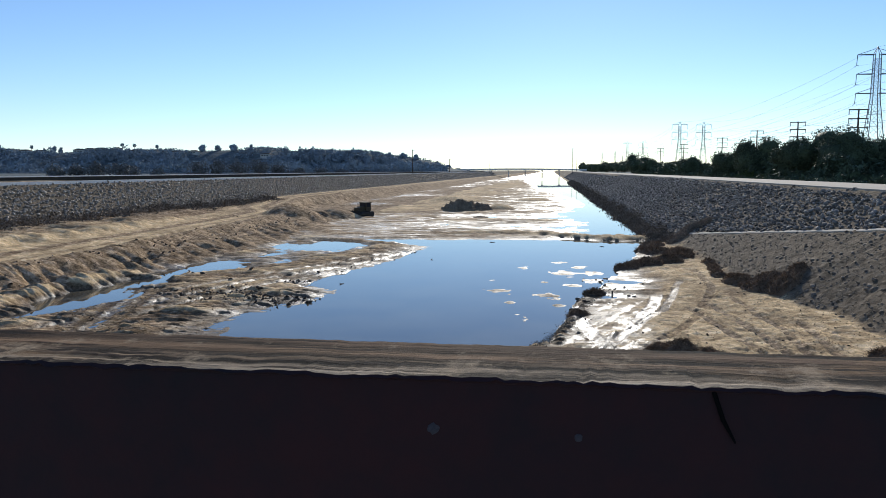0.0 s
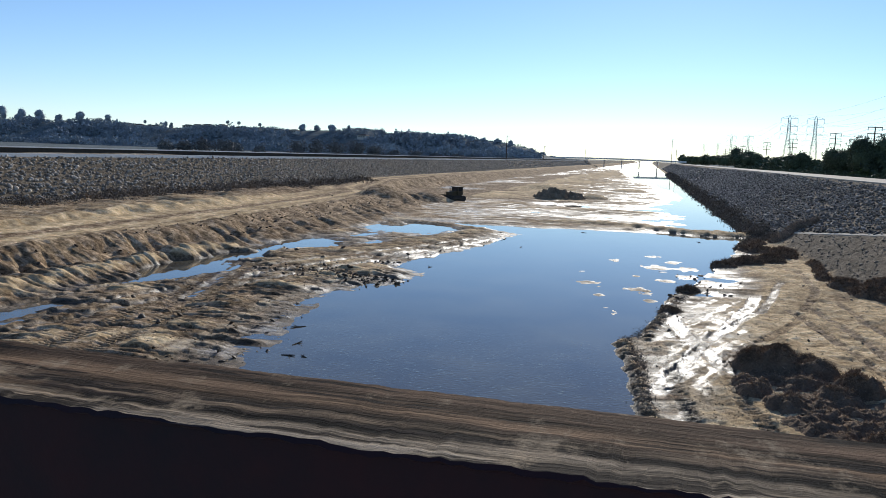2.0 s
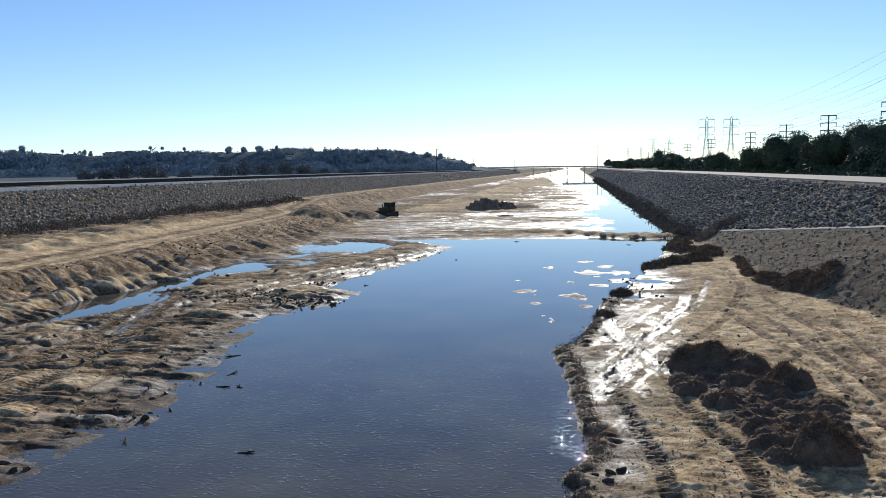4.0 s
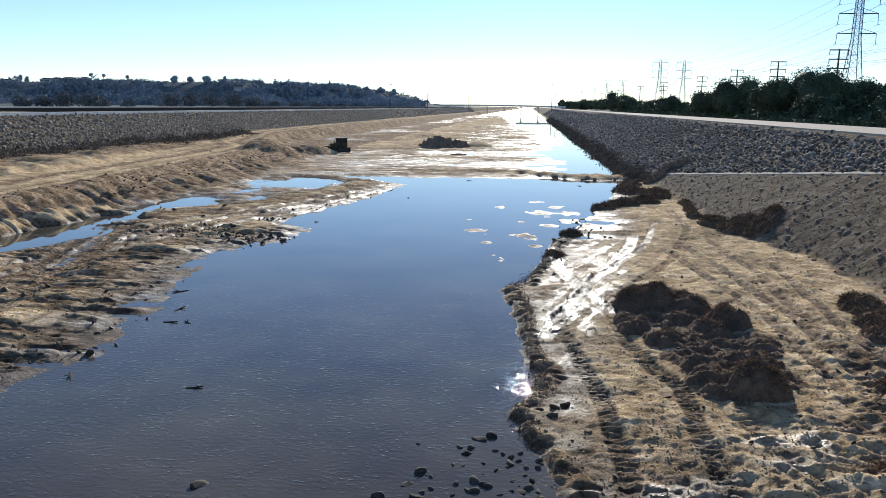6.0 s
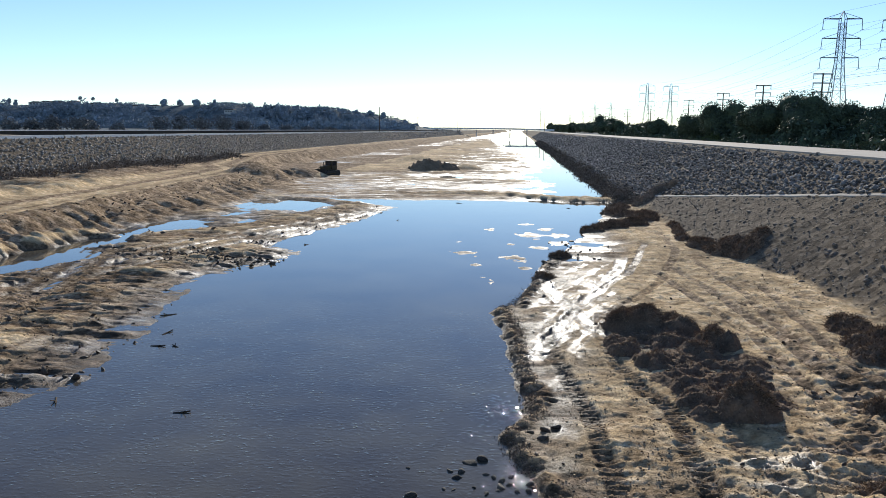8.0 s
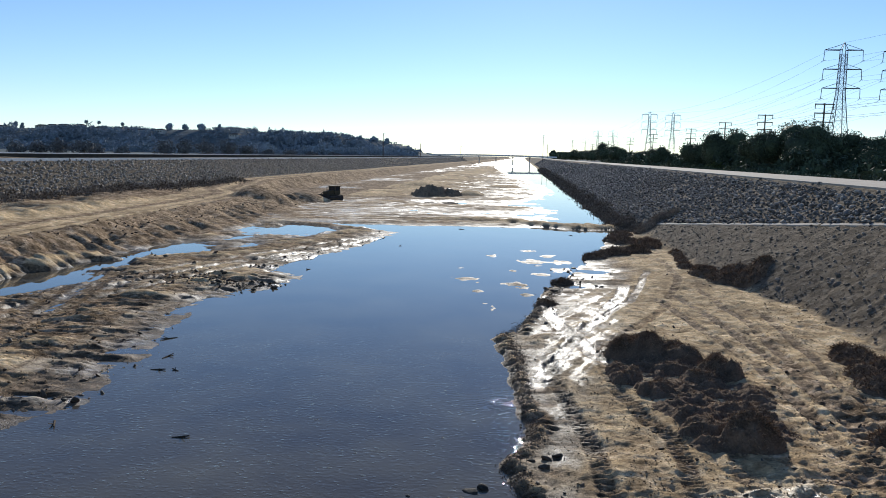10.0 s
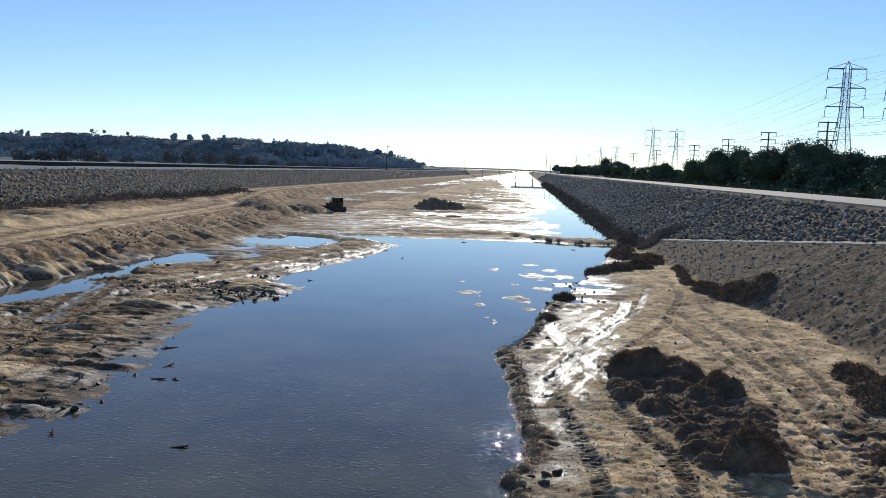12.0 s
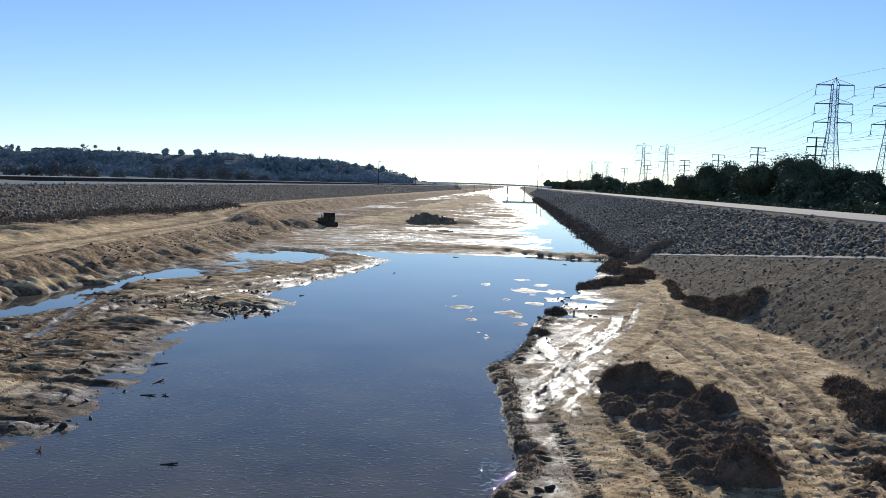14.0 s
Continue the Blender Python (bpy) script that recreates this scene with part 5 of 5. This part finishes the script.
def woods():
    n = 11000
    a = rng.uniform(0.14, 1.25, n)
    y = rng.uniform(800, 1060, n)
    x = -a * y
    z = height(x, y)
    tall = rng.uniform(2.5, 8.5, n) * np.where(y > 970, 0.45, 1.0) * np.clip(0.4 + 1.0 * (fbm(x * 0.02, y * 0.02, 33, 3) + 0.5), 0.25, 1.3)
    k = 28
    d = rng.normal(size=(n, k, 3))
    d /= np.linalg.norm(d, axis=2)[..., None]
    d = d * rng.uniform(0.5, 1, (n, k, 1))
    p = np.stack([x, y, z + tall * 0.5], -1)[:, None] + d * tall[:, None, None] * (0.6, 0.6, 0.5)
    u, w = rng.normal(size=(n, k, 3)), rng.normal(size=(n, k, 3))
    s = tall[:, None, None] * 0.14
    v = np.stack([p - u * s, p + w * s, p + u * s], 2).reshape(-1, 3)
    tagged(new("hillside_woods", mesh_of("hillside_woods", v, np.arange(len(v)).reshape(-1, 3), HAZYLEAF)), "dark scrub and trees covering the bluff", "woods", kind="stuff")


woods()

SKY_TREE = "dark tree standing out on the bluff's skyline"
for a, y, tall, wide, label in (
        (0.359, 1002, 11, 13, "airy round-headed tree on the bluff's skyline"), (0.338, 1002, 10, 6, "dark cypress-like tree on the bluff's skyline"), (0.322, 1002, 8, 6, SKY_TREE), (0.296, 1002, 7, 9, SKY_TREE),
        (0.478, 1002, 12, 12, SKY_TREE), (0.455, 1002, 9, 10, SKY_TREE), (0.432, 1002, 11, 14, SKY_TREE), (0.407, 1002, 10, 7, "dark cypress-like tree on the bluff's skyline"), (0.50, 1002, 6, 12, SKY_TREE),
        (0.70, 1002, 11, 7, SKY_TREE), (0.69, 1002, 10, 6, SKY_TREE), (0.665, 1002, 8, 8, SKY_TREE), (0.62, 1002, 9, 7, SKY_TREE), (0.255, 1002, 8, 16, SKY_TREE), (0.235, 1002, 8, 18, SKY_TREE), (0.215, 1002, 8, 18, SKY_TREE),
        (0.195, 1002, 9, 16, SKY_TREE), (0.178, 1002, 10, 9, SKY_TREE), (0.150, 1000, 6, 10, SKY_TREE), (0.135, 1000, 6, 12, SKY_TREE), (0.122, 1010, 5, 10, SKY_TREE), (0.108, 1015, 4, 9, SKY_TREE),
        (0.80, 1002, 14, 12, SKY_TREE), (0.85, 1002, 17, 16, SKY_TREE), (0.89, 1002, 16, 16, SKY_TREE), (0.925, 1002, 22, 18, SKY_TREE), (0.96, 1002, 20, 20, SKY_TREE), (1.0, 1002, 22, 20, SKY_TREE)):
    x, y = ridge(a, y)
    tree(x, y, on_ground(x, y) - 2.5, tall * 1.15, wide * 1.25, label, n=560, size=1.1, mat=HAZYLEAF, lobes=9, bare=0.05, group="trees on the bluff", core=a != 0.359)


def palm(a, y, tall):
    x, y = ridge(a, y)
    root = tagged(new("palm_tree"), "slim palm with a small round head on the bluff", "palm", "palms on the bluff")
    root.location = (x, y, on_ground(x, y))
    bm = bmesh.new()
    beam(bm, (0, 0, -0.5), (0, 0, tall), 0.35, 6, 0.25)
    part("trunk", bm, BARK, root)
    v, f = leaves([(0, 0, tall, 2.4)], 110, 1.6)
    new("crown", mesh_of("crown", v, f, HAZYLEAF)).parent = root


for a, tall in ((0.596, 9), (0.578, 9), (0.544, 7.5), (0.735, 7)):
    palm(a, 1002, tall)

HOUSEWALL = plain("house_render", (0.40, 0.38, 0.35), (0.58, 0.55, 0.50), 0.2, 0.9, 0.0)
ROOFTILE = plain("roof_tiles", (0.10, 0.075, 0.06), (0.17, 0.13, 0.10), 0.6, 0.9, 0.0)
DARKPANE = plain("dark_pane", (0.02, 0.025, 0.03), (0.04, 0.045, 0.05), 1.0, 0.15, 0.0)


def house(a, y, w, d, h, turn):
    x, y = ridge(a, y)
    root = tagged(new("house"), "pale low house with a brown roof on the bluff", "house", "houses on the bluff")
    root.matrix_basis = Matrix.Translation((x, y, on_ground(x, y) - 1.0)) @ Matrix.Rotation(turn, 4, "Z")
    bm = bmesh.new()
    box(bm, -w / 2, w / 2, -d / 2, d / 2, 0, h)
    part("wall", bm, HOUSEWALL, root)
    bm = bmesh.new()
    v = [bm.verts.new(p) for p in ((-w / 2 - 0.5, -d / 2 - 0.5, h), (w / 2 + 0.5, -d / 2 - 0.5, h), (w / 2 + 0.5, d / 2 + 0.5, h), (-w / 2 - 0.5, d / 2 + 0.5, h), (-w / 4, 0, h + 1.8), (w / 4, 0, h + 1.8))]
    for q in ((0, 1, 5, 4), (1, 2, 5), (2, 3, 4, 5), (3, 0, 4), (3, 2, 1, 0)):
        bm.faces.new([v[i] for i in q])
    part("roof", bm, ROOFTILE, root)
    for k in range(3):
        bm = bmesh.new()
        box(bm, -w * 0.36 + k * w * 0.27, -w * 0.36 + k * w * 0.27 + w * 0.15, -d / 2 - 0.06, -d / 2 + 0.05, h - 2.4, h - 1.0)
        part("window", bm, DARKPANE, root)


for a, dy, w in ((0.66, 975, 16), (0.645, 978, 14), (0.628, 975, 18), (0.605, 976, 15), (0.575, 975, 16), (0.552, 977, 18), (0.53, 975, 14), (0.515, 978, 16), (0.49, 972, 14), (0.385, 972, 14), (0.345, 970, 12), (0.31, 972, 14), (0.275, 965, 12),
                 (0.262, 962, 14), (0.245, 962, 12), (0.225, 960, 12), (0.72, 976, 18), (0.745, 978, 16), (0.77, 975, 14)):
    house(a, dy, w, 9, rng.uniform(4.5, 6.0), rng.uniform(-0.3, 0.3))

# bare woods between the levee and the bluff
for a, y, top, wide in ((0.70, 330, 13.0, 12), (0.665, 340, 14.0, 14), (0.635, 350, 15.0, 16), (0.60, 350, 14.5, 14), (0.585, 370, 13.0, 12), (0.485, 400, 15.5, 16), (0.455, 410, 17.0, 18), (0.425, 420, 17.5, 20), (0.395, 430, 17.5, 18),
                        (0.37, 450, 15.5, 16), (0.34, 470, 13.0, 16), (0.31, 500, 12.5, 16), (0.545, 300, 11.2, 7), (0.28, 540, 12, 16), (0.25, 600, 12, 18)):
    x, y = ridge(a, y)
    z = on_ground(x, y)
    tree(x, y, z, top - z, wide, "brown half-bare tree behind the far levee", n=900, size=0.9, mat=BROWNLEAF, lobes=12, bare=0.1, group="trees behind the far levee", core=False)


# ---- bulldozer ----
YELLOW = plain("dusty_dark_machine_paint", (0.055, 0.042, 0.022), (0.12, 0.09, 0.045), 2.0, 0.7, 0.005)
TRACKSTEEL = plain("muddy_track_steel", (0.03, 0.027, 0.023), (0.09, 0.075, 0.06), 3.0, 0.7, 0.01)


def bulldozer(x, y, turn):
    root = tagged(new("bulldozer"), "dark muddy crawler bulldozer working in the bed", "bulldozer")
    root.matrix_basis = Matrix.Translation((x, y, on_ground(x, y) - 0.03)) @ Matrix.Rotation(turn, 4, "Z") @ Matrix.Scale(1.22, 4)
    for sy in (-1, 1):
        yc = sy * 0.95
        bm = bmesh.new()
        outline = []
        for k in range(10):
            q = math.pi / 2 + math.pi * k / 9
            outline.append((-1.45 + 0.42 * math.cos(q), 0.45 + 0.42 * math.sin(q)))
        for k in range(10):
            q = -math.pi / 2 + math.pi * k / 9
            outline.append((1.35 + 0.48 * math.cos(q), 0.50 + 0.48 * math.sin(q)))
        a = [bm.verts.new((px, yc - 0.28, pz)) for px, pz in outline]
        b = [bm.verts.new((px, yc + 0.28, pz)) for px, pz in outline]
        bm.faces.new(a), bm.faces.new(list(reversed(b)))
        for k in range(len(a)):
            j = (k + 1) % len(a)
            bm.faces.new((a[k], b[k], b[j], a[j]))
        bmesh.ops.recalc_face_normals(bm, faces=bm.faces)
        track = part("track", bm, TRACKSTEEL, root)
        for k in range(16):
            bm = bmesh.new()
            px = -1.5 + 3.0 * (k % 8) / 7
            pz = 0.0 if k < 8 else 0.93
            box(bm, px - 0.04, px + 0.04, yc - 0.29, yc + 0.29, pz - 0.02, pz + 0.06)
            part("grouser", bm, TRACKSTEEL, track)
    bm = bmesh.new()
    box(bm, -1.5, 1.5, -0.65, 0.65, 0.45, 1.15)
    part("chassis", bm, YELLOW, root)
    bm = bmesh.new()
    v = box(bm, -1.75, 0.1, -0.5, 0.5, 1.1, 1.85)
    for p in v:
        if p.co.x < -1 and p.co.z > 1.5:
            p.co.z -= 0.18
    bmesh.ops.bevel(bm, geom=bm.edges[:], offset=0.06, segments=2, affect="EDGES")
    part("engine_hood", bm, YELLOW, root)
    bm = bmesh.new()
    beam(bm, (-0.9, 0.25, 1.75), (-0.9, 0.25, 2.40), 0.07, 8)
    part("exhaust_pipe", bm, TRACKSTEEL, root)
    bm = bmesh.new()
    box(bm, 0.12, 1.55, -0.72, 0.72, 1.1, 1.75)
    cab = part("cab", bm, YELLOW, root)
    for px in (0.2, 1.45):
        for py in (-0.66, 0.66):
            bm = bmesh.new()
            box(bm, px - 0.06, px + 0.06, py - 0.06, py + 0.06, 1.74, 2.45)
            part("cab_post", bm, YELLOW, cab)
    for x0, x1, y0, y1 in ((0.18, 0.22, -0.6, 0.6), (1.43, 1.47, -0.6, 0.6), (0.26, 1.39, -0.68, -0.64), (0.26, 1.39, 0.64, 0.68)):
        bm = bmesh.new()
        box(bm, x0, x1, y0, y1, 1.76, 2.44)
        part("cab_window", bm, DARKPANE, cab)
    bm = bmesh.new()
    box(bm, 0.02, 1.68, -0.82, 0.82, 2.45, 2.57)
    bmesh.ops.bevel(bm, geom=bm.edges[:], offset=0.04, segments=2, affect="EDGES")
    part("cab_roof", bm, YELLOW, cab)
    bm = bmesh.new()
    box(bm, 0.55, 1.1, -0.3, 0.3, 1.72, 2.2)
    part("driver_seat", bm, TRACKSTEEL, cab)
    bm = bmesh.new()
    prev = None
    for k in range(9):
        q = -0.6 + 1.2 * k / 8
        px, pz = -2.75 + 0.55 * (1 - math.cos(q)) * -1, 0.62 + 0.62 * math.sin(q) / math.sin(0.6)
        row = [bm.verts.new((px + dx, py, pz)) for py, dx in ((-1.6, 0), (1.6, 0), (1.6, 0.08), (-1.6, 0.08))]
        if prev:
            for j in range(4):
                bm.faces.new((prev[j], row[j], row[(j + 1) % 4], prev[(j + 1) % 4]))
        prev = row
    bmesh.ops.recalc_face_normals(bm, faces=bm.faces)
    part("blade", bm, TRACKSTEEL, root)
    for sy in (-1.3, 1.3):
        bm = bmesh.new()
        beam(bm, (-2.7, sy, 0.45), (0.3, sy, 0.5), 0.11, 6)
        part("push_arm", bm, YELLOW, root)
        bm = bmesh.new()
        beam(bm, (-1.5, sy * 0.5, 1.5), (-2.65, sy * 0.6, 0.8), 0.06, 6)
        part("lift_cylinder", bm, TRACKSTEEL, root)
    bm = bmesh.new()
    box(bm, 1.5, 2.1, -0.5, 0.5, 0.6, 1.0)
    beam(bm, (2.0, 0, 1.0), (2.25, 0, 0.2), 0.09, 6)
    part("ripper", bm, TRACKSTEEL, root)


bulldozer(-39.8, 158, 1.15)
